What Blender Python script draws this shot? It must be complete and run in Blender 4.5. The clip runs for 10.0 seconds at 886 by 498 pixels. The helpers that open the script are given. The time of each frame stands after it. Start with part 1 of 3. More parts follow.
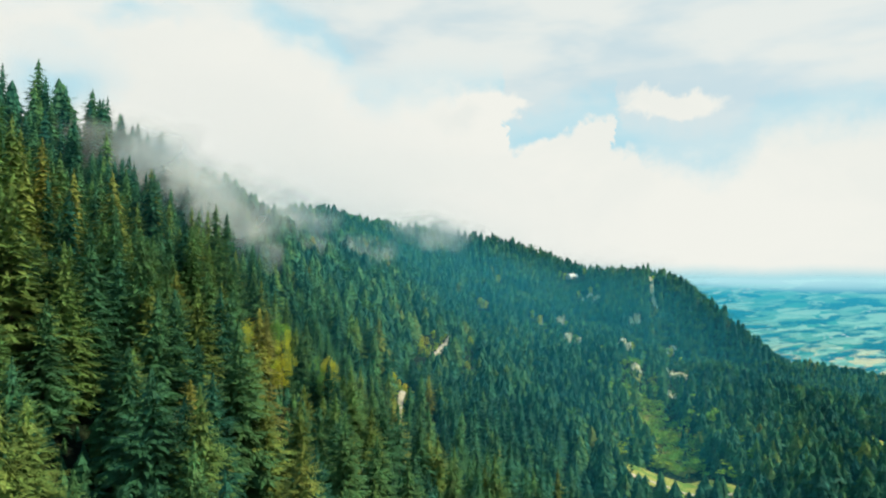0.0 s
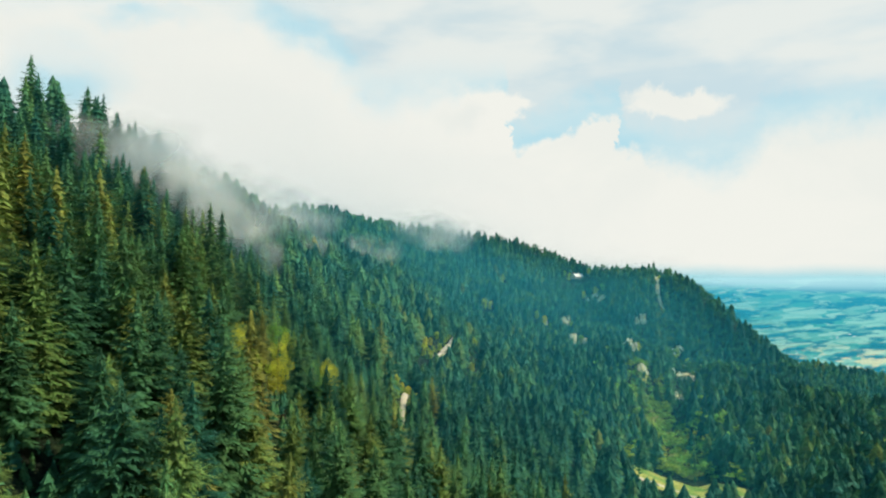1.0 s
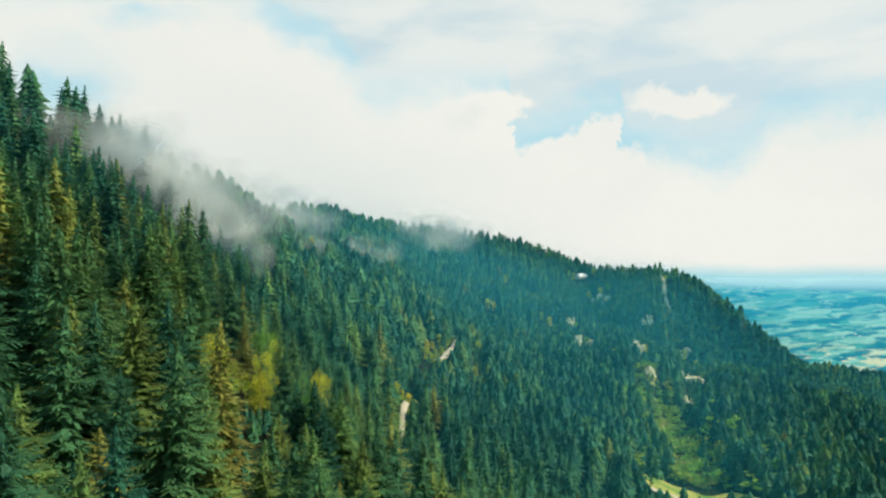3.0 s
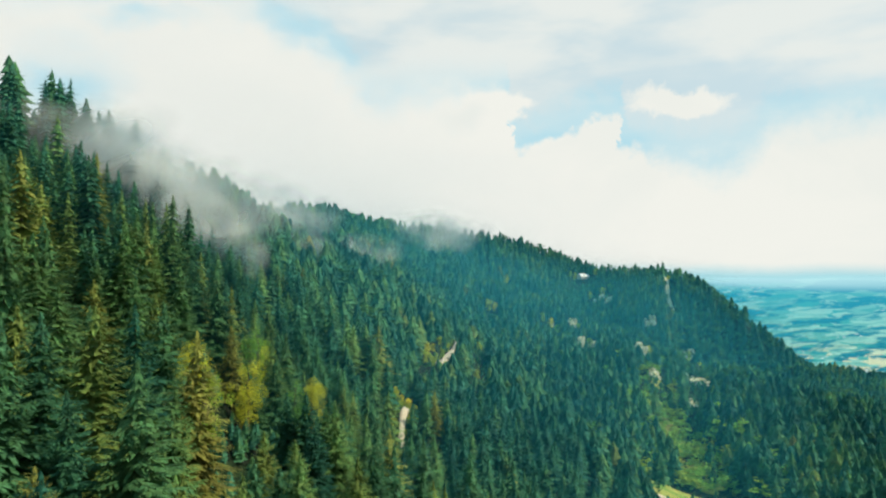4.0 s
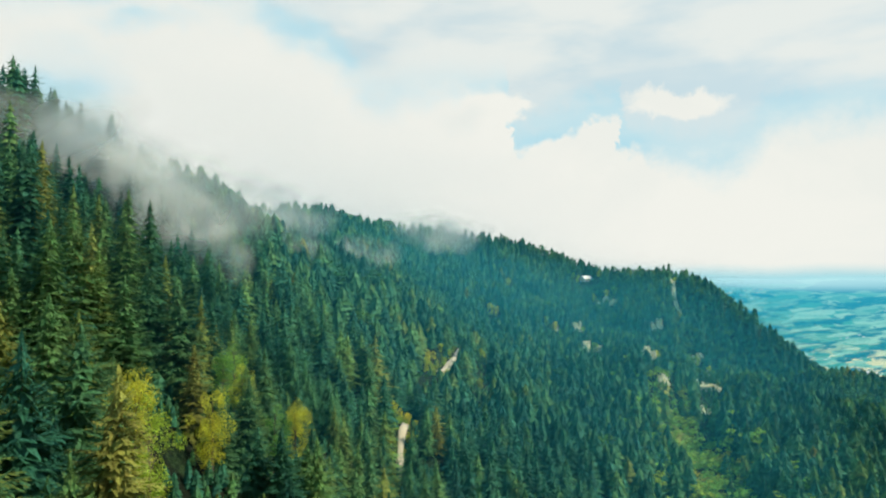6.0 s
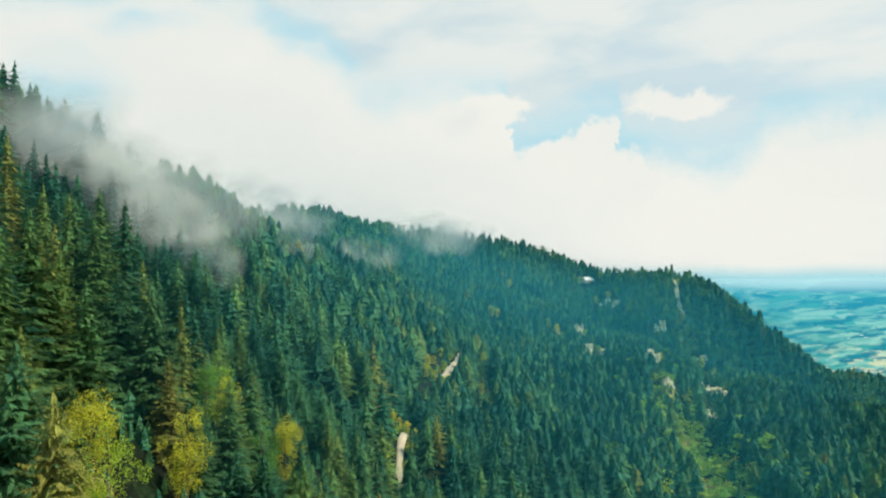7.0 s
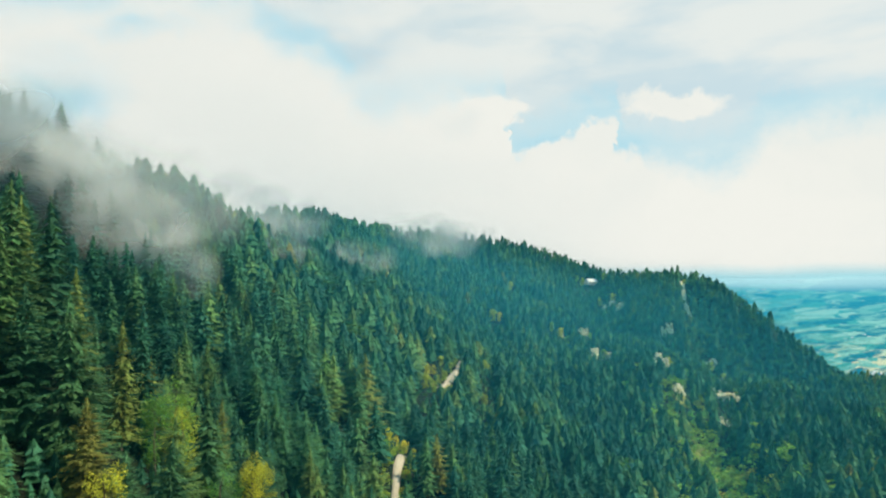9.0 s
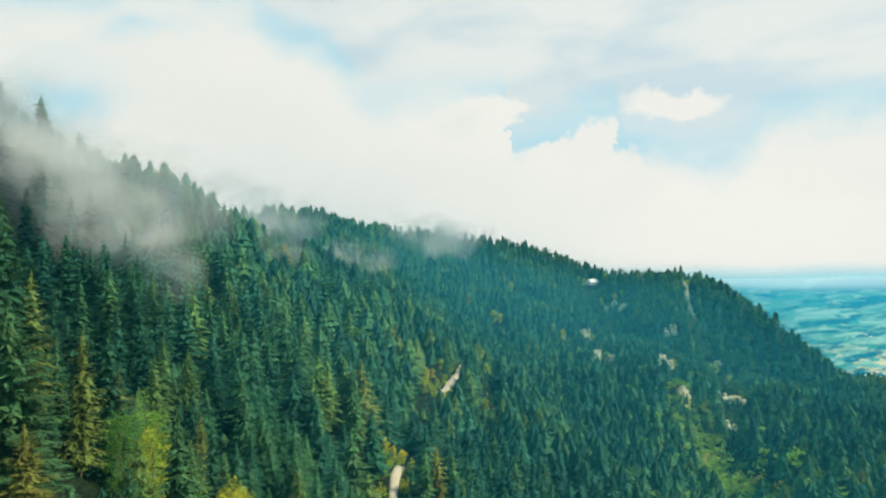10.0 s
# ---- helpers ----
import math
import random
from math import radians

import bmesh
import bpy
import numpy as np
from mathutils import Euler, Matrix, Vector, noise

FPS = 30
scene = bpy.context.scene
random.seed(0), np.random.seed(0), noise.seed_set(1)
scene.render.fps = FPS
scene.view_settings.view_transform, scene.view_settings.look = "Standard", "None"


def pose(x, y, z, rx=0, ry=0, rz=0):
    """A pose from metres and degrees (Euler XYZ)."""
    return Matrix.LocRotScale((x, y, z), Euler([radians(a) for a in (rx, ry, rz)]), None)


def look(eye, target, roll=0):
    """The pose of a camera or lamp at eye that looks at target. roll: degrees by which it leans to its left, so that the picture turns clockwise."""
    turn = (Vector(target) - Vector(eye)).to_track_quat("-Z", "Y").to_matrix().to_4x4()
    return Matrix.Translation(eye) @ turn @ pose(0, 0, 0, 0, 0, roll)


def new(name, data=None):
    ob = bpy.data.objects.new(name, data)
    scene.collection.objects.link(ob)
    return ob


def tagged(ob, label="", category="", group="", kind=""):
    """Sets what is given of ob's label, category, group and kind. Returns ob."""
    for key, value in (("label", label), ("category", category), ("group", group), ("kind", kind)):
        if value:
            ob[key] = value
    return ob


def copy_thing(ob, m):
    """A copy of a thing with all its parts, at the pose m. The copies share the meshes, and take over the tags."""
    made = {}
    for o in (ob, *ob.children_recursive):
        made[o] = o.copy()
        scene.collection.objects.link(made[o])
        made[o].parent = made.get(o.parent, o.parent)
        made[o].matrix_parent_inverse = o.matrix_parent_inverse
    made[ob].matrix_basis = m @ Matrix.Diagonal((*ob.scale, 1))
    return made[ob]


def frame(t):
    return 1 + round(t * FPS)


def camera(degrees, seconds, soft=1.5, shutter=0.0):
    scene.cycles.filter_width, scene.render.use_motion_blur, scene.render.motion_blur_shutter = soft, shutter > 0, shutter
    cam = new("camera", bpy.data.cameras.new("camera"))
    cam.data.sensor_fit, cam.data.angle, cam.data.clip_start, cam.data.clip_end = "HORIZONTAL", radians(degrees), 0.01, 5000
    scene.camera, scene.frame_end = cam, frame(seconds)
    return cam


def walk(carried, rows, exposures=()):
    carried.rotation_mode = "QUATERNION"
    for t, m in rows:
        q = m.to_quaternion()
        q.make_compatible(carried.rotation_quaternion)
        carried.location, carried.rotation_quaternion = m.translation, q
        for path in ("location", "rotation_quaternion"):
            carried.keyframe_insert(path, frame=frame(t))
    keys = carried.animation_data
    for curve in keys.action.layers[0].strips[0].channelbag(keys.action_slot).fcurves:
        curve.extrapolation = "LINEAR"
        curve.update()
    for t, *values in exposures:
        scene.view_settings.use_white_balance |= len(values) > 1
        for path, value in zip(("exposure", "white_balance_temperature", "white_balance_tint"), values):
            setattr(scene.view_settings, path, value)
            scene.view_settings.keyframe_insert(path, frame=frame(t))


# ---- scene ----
cam = camera(70, 10.0, soft=2.2)
PATH = [
    (0, pose(-1.53, 1.89, 1.55, 90.887, -0.472, -0.867)),
    (0.5, pose(-1.25, 5.99, 1.29, 90.910, -0.369, -0.660)),
    (1, pose(-0.92, 10.10, 1.22, 90.920, -0.308, -0.510)),
    (1.5, pose(-0.65, 14.56, 1.28, 90.919, -0.276, -0.409)),
    (2, pose(-0.53, 19.46, 1.40, 90.908, -0.259, -0.347)),
    (2.5, pose(-0.55, 24.94, 1.56, 90.893, -0.248, -0.314)),
    (4, pose(-1.27, 44.22, 2.05, 90.880, -0.198, -0.315)),
    (4.5, pose(-1.59, 51.36, 2.20, 90.902, -0.162, -0.329)),
    (5, pose(-1.88, 58.58, 2.35, 90.940, -0.112, -0.342)),
    (5.5, pose(-2.11, 65.67, 2.50, 90.994, -0.047, -0.354)),
    (7, pose(-2.31, 86.14, 3.04, 91.203, 0.249, -0.375)),
    (7.5, pose(-2.24, 93.27, 3.25, 91.270, 0.375, -0.381)),
    (8, pose(-2.13, 100.48, 3.48, 91.324, 0.508, -0.388)),
    (8.5, pose(-2.01, 107.91, 3.70, 91.363, 0.636, -0.397)),
    (9, pose(-1.89, 115.28, 3.92, 91.386, 0.746, -0.407)),
    (9.5, pose(-1.78, 122.66, 4.12, 91.398, 0.816, -0.414)),
    (10, pose(-1.63, 129.82, 4.27, 91.411, 0.820, -0.412)),
]
walk(cam, PATH)

# ---- world, sun, exposure ----
scene.view_settings.exposure = 0.26
scene.cycles.transparent_max_bounces = 96
SUN_EL, SUN_AZ = radians(47), radians(86)  # azimuth clockwise from +y


class Nodes:
    """Short hand for building a node tree."""

    def __init__(self, tree):
        self.tree = tree
        tree.nodes.clear()

    def add(self, kind, inputs=None, **props):
        node = self.tree.nodes.new(kind)
        for key, value in props.items():
            setattr(node, key, value)
        for key, value in (inputs or {}).items():
            if isinstance(value, bpy.types.NodeSocket):
                self.tree.links.new(value, node.inputs[key])
            else:
                node.inputs[key].default_value = value
        return node

    def math(self, op, a, b=0.0, clamp=False):
        return self.add("ShaderNodeMath", {0: a, 1: b}, operation=op, use_clamp=clamp).outputs[0]

    def mix(self, fac, a, b, blend="MIX"):
        node = self.add("ShaderNodeMix", {0: fac, 6: a, 7: b}, data_type="RGBA", blend_type=blend)
        return node.outputs[2]

    def ramp(self, fac, lo, hi, a=0.0, b=1.0):
        node = self.add("ShaderNodeMapRange", {0: fac, 1: lo, 2: hi, 3: a, 4: b}, interpolation_type="SMOOTHSTEP")
        return node.outputs[0]

    def noise(self, vector, scale, detail=4.0, rough=0.5, distort=0.0):
        inputs = {"Scale": scale, "Detail": detail, "Roughness": rough, "Distortion": distort}
        if vector is not None:
            inputs["Vector"] = vector
        return self.add("ShaderNodeTexNoise", inputs).outputs[0]


def build_world():
    world = bpy.data.worlds.new("sky")
    world.use_nodes = True
    n = Nodes(world.node_tree)
    sky = n.add("ShaderNodeTexSky", sky_type="NISHITA", sun_disc=False, sun_elevation=SUN_EL, sun_rotation=SUN_AZ)
    coords = n.add("ShaderNodeTexCoord").outputs["Generated"]
    xyz = n.add("ShaderNodeSeparateXYZ", {0: coords})
    x, y, z = xyz.outputs
    # azimuth and height, as slopes from straight ahead, bent by turbulence
    stretched = n.add("ShaderNodeVectorMath", {0: coords, 1: (1.0, 1.0, 1.9)}, operation="MULTIPLY").outputs[0]
    billow = n.add("ShaderNodeSeparateColor", {0: n.add("ShaderNodeTexNoise", {"Vector": coords, "Scale": 17.0, "Detail": 7.0, "Roughness": 0.6, "Distortion": 0.3}).outputs["Color"]}).outputs
    broad = n.noise(stretched, 3.2, 8, 0.6, 0.6)
    veil = n.noise(n.add("ShaderNodeVectorMath", {0: coords, 1: (1.0, 1.0, 3.2)}, operation="MULTIPLY").outputs[0], 5.0, 4, 0.5, 0.15)
    fine = n.noise(stretched, 14.0, 7, 0.62, 0.4)
    ahead = n.math("MAXIMUM", y, 0.05)
    u0, v0 = n.math("DIVIDE", x, ahead), n.math("DIVIDE", z, ahead)
    u = n.math("ADD", u0, n.math("MULTIPLY", n.math("SUBTRACT", billow[0], 0.5), 0.085))
    curl = n.add("ShaderNodeSeparateColor", {0: n.add("ShaderNodeTexNoise", {"Vector": coords, "Scale": 48.0, "Detail": 5.0, "Roughness": 0.55}).outputs["Color"]}).outputs
    u = n.math("ADD", u, n.math("MULTIPLY", n.math("SUBTRACT", curl[0], 0.5), 0.030))
    v = n.math("ADD", v0, n.math("MULTIPLY", n.math("SUBTRACT", billow[1], 0.5), 0.070))
    v = n.math("ADD", v, n.math("MULTIPLY", n.math("SUBTRACT", curl[1], 0.5), 0.030))

    def ball(cu, cv, ru, rv):
        """How deep a direction lies in a rounded cloud: 1 at its middle, 0 at its rim."""
        du = n.math("DIVIDE", n.math("SUBTRACT", u, cu), ru)
        dv = n.math("DIVIDE", n.math("SUBTRACT", v, cv), rv)
        return n.math("SUBTRACT", 1.0, n.math("SQRT", n.math("ADD", n.math("MULTIPLY", du, du), n.math("MULTIPLY", dv, dv))))

    # the upper edge of the great cloud bank, from the slope across to the plain
    bank = n.add("ShaderNodeFloatCurve", {"Value": n.math("DIVIDE", n.math("ADD", u, 0.75), 1.5, True)})
    points = bank.mapping.curves[0].points
    edge = ((-0.75, 0.42), (-0.33, 0.42), (-0.26, 0.372), (-0.20, 0.342), (-0.155, 0.309), (-0.124, 0.276), (-0.085, 0.252), (-0.02, 0.262), (0.04, 0.270), (0.10, 0.266), (0.115, 0.180), (0.128, 0.174),
            (0.168, 0.194), (0.205, 0.200), (0.247, 0.222), (0.283, 0.228), (0.298, 0.172), (0.36, 0.158), (0.43, 0.150), (0.49, 0.171), (0.545, 0.216), (0.62, 0.229), (0.75, 0.236))
    while len(points) < len(edge):
        points.new(0.5, 0.5)
    for p, (eu, ev) in zip(points, edge):
        p.location, p.handle_type = ((eu + 0.75) / 1.5, ev / 0.45), "AUTO_CLAMPED"
    bank.mapping.update()
    depth = n.math("SUBTRACT", n.math("MULTIPLY", bank.outputs[0], 0.45), v)
    # the rim is sharp over the bay in the middle and soft elsewhere
    crisp = n.ramp(n.math("ABSOLUTE", n.math("SUBTRACT", u0, 0.20)), 0.08, 0.26, 0.008, 0.05)
    thick = n.add("ShaderNodeMapRange", {0: n.math("DIVIDE", depth, crisp), 1: -1.0, 2: 1.0, 3: 0.0, 4: 1.0}, interpolation_type="SMOOTHSTEP").outputs[0]
    for one, lo, hi in ((ball(0.385, 0.250, 0.082, 0.026), -0.25, 0.25), (ball(0.112, 0.243, 0.030, 0.022), -0.3, 0.3)):
        thick = n.math("MAXIMUM", thick, n.ramp(one, lo, hi))
    # openings in the thin cloud towards the slope and the zenith
    holes = None
    for one in (ball(-0.60, 0.275, 0.11, 0.085), ball(-0.47, 0.382, 0.10, 0.022), ball(-0.17, 0.385, 0.16, 0.03)):
        holes = one if holes is None else n.math("MAXIMUM", holes, one)
    thick = n.math("MULTIPLY", thick, n.ramp(n.math("ADD", holes, n.math("MULTIPLY", n.math("SUBTRACT", veil, 0.5), 1.2)), -0.3, 0.7, 1.0, 0.15))
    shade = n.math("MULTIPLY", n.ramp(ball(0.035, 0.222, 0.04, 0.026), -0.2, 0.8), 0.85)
    cloud_tone = n.mix(n.math("MAXIMUM", n.ramp(broad, 0.62, 0.40, 0.0, 0.5), shade), (0.925, 0.93, 0.865, 1), (0.85, 0.88, 0.83, 1))
    pale = n.mix(0.8, n.mix(1.0, sky.outputs[0], (0.10, 0.10, 0.10, 1), "MULTIPLY"), (0.66, 0.84, 0.88, 1))
    blue = n.mix(n.ramp(depth, -0.075, -0.012), pale, (0.40, 0.74, 0.87, 1))
    thin = n.math("MULTIPLY", n.ramp(veil, 0.32, 0.62, 0.15, 0.85), n.ramp(v0, 0.23, 0.33, 0.45, 1.0))
    blue = n.mix(thin, blue, (0.88, 0.905, 0.855, 1))
    colour = n.mix(thick, blue, cloud_tone)
    # wide blue openings high overhead
    high = n.math("MULTIPLY", n.ramp(z, 0.42, 0.75), n.ramp(broad, 0.35, 0.6, 0.55, 1.0))
    colour = n.mix(high, colour, (0.22, 0.74, 1.10, 1))
    # blue-green air low over the plain
    low = n.ramp(n.math("ADD", v0, n.math("MULTIPLY", n.math("SUBTRACT", fine, 0.5), 0.012)), -0.034, -0.001, 1.0, 0.0)
    colour = n.mix(low, colour, (0.34, 0.72, 0.80, 1))
    back = n.add("ShaderNodeBackground", {"Color": colour, "Strength": 0.80})
    n.add("ShaderNodeOutputWorld", {0: back.outputs[0]})
    scene.world = world


build_world()
sun_data = bpy.data.lights.new("sun", "SUN")
sun_data.energy, sun_data.angle, sun_data.color = 5.0, radians(1.0), (1.0, 0.91, 0.66)
sun = new("sun", sun_data)
SUN_DIR = Vector((math.sin(SUN_AZ) * math.cos(SUN_EL), math.cos(SUN_AZ) * math.cos(SUN_EL), math.sin(SUN_EL)))
sun.matrix_world = look(SUN_DIR * 300, (0, 0, 0))


# ---- materials ----
def material(name):
    m = bpy.data.materials.new(name)
    m.use_nodes = True
    return m, Nodes(m.node_tree)


def surface(n, colour, rough=0.8, bump=None, strength=0.3, distance=0.2, spec=0.3):
    inputs = {"Base Color": colour, "Roughness": rough, "Specular IOR Level": spec}
    if bump is not None:
        inputs["Normal"] = n.add("ShaderNodeBump", {"Height": bump, "Strength": strength, "Distance": distance}).outputs[0]
    b = n.add("ShaderNodeBsdfPrincipled", inputs)
    n.add("ShaderNodeOutputMaterial", {0: b.outputs[0]})
    return b


def foliage(name, stops, by_object, translucency=0.25, scale=0.6, shine=(0.16, 0.30, 0.03)):
    """Leaves or needles; the tint of a tree runs along the stops."""
    m, n = material(name)
    if by_object:
        rnd = n.add("ShaderNodeObjectInfo").outputs["Random"]
    else:
        rnd = n.add("ShaderNodeAttribute", attribute_name="tint").outputs["Fac"]
    ramp = n.add("ShaderNodeValToRGB", {0: rnd})
    els = ramp.color_ramp.elements
    els[0].position, els[0].color = stops[0][0], (*stops[0][1], 1)
    els[1].position, els[1].color = stops[-1][0], (*stops[-1][1], 1)
    for p, c in stops[1:-1]:
        e = els.new(p)
        e.color = (*c, 1)
    pos = n.add("ShaderNodeNewGeometry")
    patch = n.noise(pos.outputs["Position"], scale, 3, 0.6)
    island = pos.outputs["Random Per Island"]
    grain = n.noise(pos.outputs["Position"], scale * 6, 2, 0.7)
    clump = n.noise(pos.outputs["Position"], scale * 0.2, 2, 0.5)
    value = n.math("ADD", n.ramp(patch, 0.3, 0.7, 0.65, 1.25), n.math("MULTIPLY", island, 0.3))
    value = n.math("MULTIPLY", value, n.math("MULTIPLY", n.ramp(grain, 0.32, 0.68, 0.65, 1.3), n.ramp(clump, 0.3, 0.7, 0.7, 1.3)))
    hsv = n.add("ShaderNodeHueSaturation", {"Color": ramp.outputs[0], "Value": value, "Hue": n.ramp(island, 0, 1, 0.485, 0.515)})
    col = hsv.outputs[0]
    diff = n.add("ShaderNodeBsdfPrincipled", {"Base Color": col, "Roughness": 0.7, "Specular IOR Level": 0.08})
    trans = n.add("ShaderNodeBsdfTranslucent", {"Color": n.mix(0.3, col, (*shine, 1))})
    both = n.add("ShaderNodeMixShader", {0: translucency, 1: diff.outputs[0], 2: trans.outputs[0]})
    n.add("ShaderNodeOutputMaterial", {0: both.outputs[0]})
    return m


# Blue is raised in the wood's needle colours to stand in for haze.
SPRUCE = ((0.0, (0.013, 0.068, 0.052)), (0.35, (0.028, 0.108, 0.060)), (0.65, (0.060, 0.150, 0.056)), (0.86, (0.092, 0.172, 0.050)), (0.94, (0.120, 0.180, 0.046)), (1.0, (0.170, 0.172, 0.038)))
BROAD = ((0.0, (0.13, 0.30, 0.06)), (0.5, (0.22, 0.38, 0.05)), (0.85, (0.32, 0.39, 0.045)), (1.0, (0.40, 0.34, 0.05)))
SPRUCE_NEAR = ((0.0, (0.016, 0.072, 0.046)), (0.35, (0.038, 0.110, 0.050)), (0.65, (0.074, 0.148, 0.046)), (0.88, (0.122, 0.172, 0.042)), (1.0, (0.160, 0.160, 0.036)))
M_NEEDLE = foliage("needles", SPRUCE_NEAR, True, 0.18)
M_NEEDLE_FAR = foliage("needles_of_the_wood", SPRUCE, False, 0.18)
M_LEAF = foliage("leaves", BROAD, True, 0.4, 1.2)
# Yellow leaves twice: far copy brightened to look sunlit, near copy dimmer.
M_LEAF_YELLOW = foliage("yellowing_leaves", ((0.0, (0.36, 0.44, 0.05)), (0.6, (0.54, 0.54, 0.06)), (1.0, (0.62, 0.54, 0.06))), True, 0.45, 1.2, (0.60, 0.58, 0.05))
M_LEAF_YELLOW_NEAR = foliage("yellowing_leaves_near", ((0.0, (0.20, 0.36, 0.045)), (0.6, (0.38, 0.46, 0.05)), (1.0, (0.52, 0.48, 0.05))), True, 0.42, 1.2, (0.50, 0.54, 0.05))
M_BEECH_FAR = foliage("beech_leaves_of_the_wood", ((0.0, (0.030, 0.105, 0.045)), (0.5, (0.055, 0.140, 0.045)), (0.85, (0.10, 0.18, 0.04)), (1.0, (0.19, 0.22, 0.04))), False, 0.3, 0.9)
M_LEAF_FAR = foliage("leaves_of_the_wood", BROAD, False, 0.4, 1.2)


def make_bark():
    m, n = material("bark")
    pos = n.add("ShaderNodeTexCoord").outputs["Object"]
    grain = n.noise(n.add("ShaderNodeVectorMath", {0: pos, 1: (6, 6, 1)}, operation="MULTIPLY").outputs[0], 2.0, 5, 0.7)
    surface(n, n.mix(grain, (0.05, 0.035, 0.025, 1), (0.17, 0.13, 0.10, 1)), 0.9, grain, 0.6, 0.05)
    return m


def make_ground():
    m, n = material("forest_floor")
    pos = n.add("ShaderNodeNewGeometry").outputs["Position"]
    big, small = n.noise(pos, 0.09, 5, 0.65), n.ramp(n.noise(pos, 0.9, 7, 0.75), 0.36, 0.64)
    soil = n.mix(small, (0.005, 0.009, 0.007, 1), (0.016, 0.020, 0.012, 1))
    moss = n.mix(small, (0.006, 0.016, 0.009, 1), (0.030, 0.062, 0.022, 1))
    surface(n, n.mix(n.ramp(big, 0.35, 0.65), soil, moss), 0.95, small, 0.8, 0.5, 0.1)
    return m


def make_grass():
    m, n = material("meadow_grass")
    pos = n.add("ShaderNodeNewGeometry").outputs["Position"]
    big, small = n.noise(pos, 0.05, 4, 0.6), n.noise(pos, 1.5, 6, 0.7)
    a = n.mix(small, (0.07, 0.16, 0.025, 1), (0.14, 0.23, 0.035, 1))
    b = n.mix(small, (0.24, 0.25, 0.05, 1), (0.32, 0.28, 0.07, 1))
    surface(n, n.mix(n.ramp(big, 0.38, 0.62), a, b), 0.9, small, 0.6, 0.2, 0.1)
    return m


def make_gravel():
    m, n = material("pale_gravel")
    pos = n.add("ShaderNodeNewGeometry").outputs["Position"]
    big, small = n.noise(pos, 0.12, 4, 0.6), n.noise(pos, 4.0, 6, 0.7)
    base = n.mix(small, (0.30, 0.25, 0.17, 1), (0.50, 0.43, 0.33, 1))
    surface(n, n.mix(n.ramp(big, 0.55, 0.75, 0.0, 0.5), base, (0.30, 0.27, 0.16, 1)), 0.95, small, 0.5, 0.05, 0.1)
    return m


def make_rock():
    m, n = material("weathered_limestone")
    pos = n.add("ShaderNodeNewGeometry").outputs["Position"]
    flat = n.add("ShaderNodeVectorMath", {0: pos, 1: (1, 1, 2.2)}, operation="MULTIPLY").outputs[0]
    big, small = n.noise(flat, 0.12, 5, 0.65), n.noise(flat, 0.9, 7, 0.7)
    base = n.mix(small, (0.48, 0.43, 0.24, 1), (0.82, 0.77, 0.52, 1))
    ochre = n.mix(n.ramp(big, 0.45, 0.7), base, (0.52, 0.42, 0.16, 1))
    surface(n, ochre, 0.9, small, 0.9, 0.6, 0.2)
    return m


def make_plain():
    """Fields, hedges and woods of the plain, with blue haze painted over them by distance."""
    m, n = material("far_plain")
    at = n.add("ShaderNodeAttribute", attribute_name="plan")
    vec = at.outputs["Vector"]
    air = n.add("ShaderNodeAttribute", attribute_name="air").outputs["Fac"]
    warp = n.add("ShaderNodeVectorMath", {0: n.add("ShaderNodeTexNoise", {"Vector": vec, "Scale": 0.7, "Detail": 5.0, "Roughness": 0.65}).outputs["Color"], 1: (1.1, 0.7, 0.0)}, operation="MULTIPLY").outputs[0]
    moved = n.add("ShaderNodeVectorMath", {0: vec, 1: warp}, operation="ADD").outputs[0]
    cell = n.add("ShaderNodeTexVoronoi", {"Vector": moved, "Scale": 2.3, "Randomness": 1.0})
    tone = n.add("ShaderNodeSeparateColor", {0: cell.outputs["Color"]}).outputs
    field = n.mix(n.ramp(tone[0], 0.2, 0.8), (0.06, 0.24, 0.13, 1), (0.34, 0.50, 0.32, 1))
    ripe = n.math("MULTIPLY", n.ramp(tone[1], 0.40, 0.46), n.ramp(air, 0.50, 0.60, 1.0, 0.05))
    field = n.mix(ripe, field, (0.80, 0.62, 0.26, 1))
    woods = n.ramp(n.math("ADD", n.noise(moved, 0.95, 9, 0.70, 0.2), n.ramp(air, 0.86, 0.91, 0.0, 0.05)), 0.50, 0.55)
    land = n.mix(woods, field, (0.006, 0.045, 0.05, 1))
    dots = n.add("ShaderNodeTexVoronoi", {"Vector": vec, "Scale": 4.0}).outputs["Distance"]
    land = n.mix(n.math("MULTIPLY", n.ramp(dots, 0.16, 0.24, 1.0, 0.0), n.ramp(n.noise(vec, 0.35, 3), 0.57, 0.61)), land, (0.85, 0.75, 0.65, 1))
    d = n.add("ShaderNodeBsdfDiffuse", {"Color": land})
    # Painted haze: a blue glow, paler far off, covers the land's colour.
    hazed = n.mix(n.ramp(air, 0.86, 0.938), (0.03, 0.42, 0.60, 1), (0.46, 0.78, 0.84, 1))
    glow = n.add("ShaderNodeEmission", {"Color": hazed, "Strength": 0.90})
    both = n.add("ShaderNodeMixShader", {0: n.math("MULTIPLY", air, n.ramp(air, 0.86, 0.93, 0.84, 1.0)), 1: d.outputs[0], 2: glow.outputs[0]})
    # the farthest strip melts into the sky
    clear = n.add("ShaderNodeBsdfTransparent")
    both = n.add("ShaderNodeMixShader", {0: n.ramp(air, 0.928, 0.9395), 1: both.outputs[0], 2: clear.outputs[0]})
    n.add("ShaderNodeOutputMaterial", {0: both.outputs[0]})
    return m


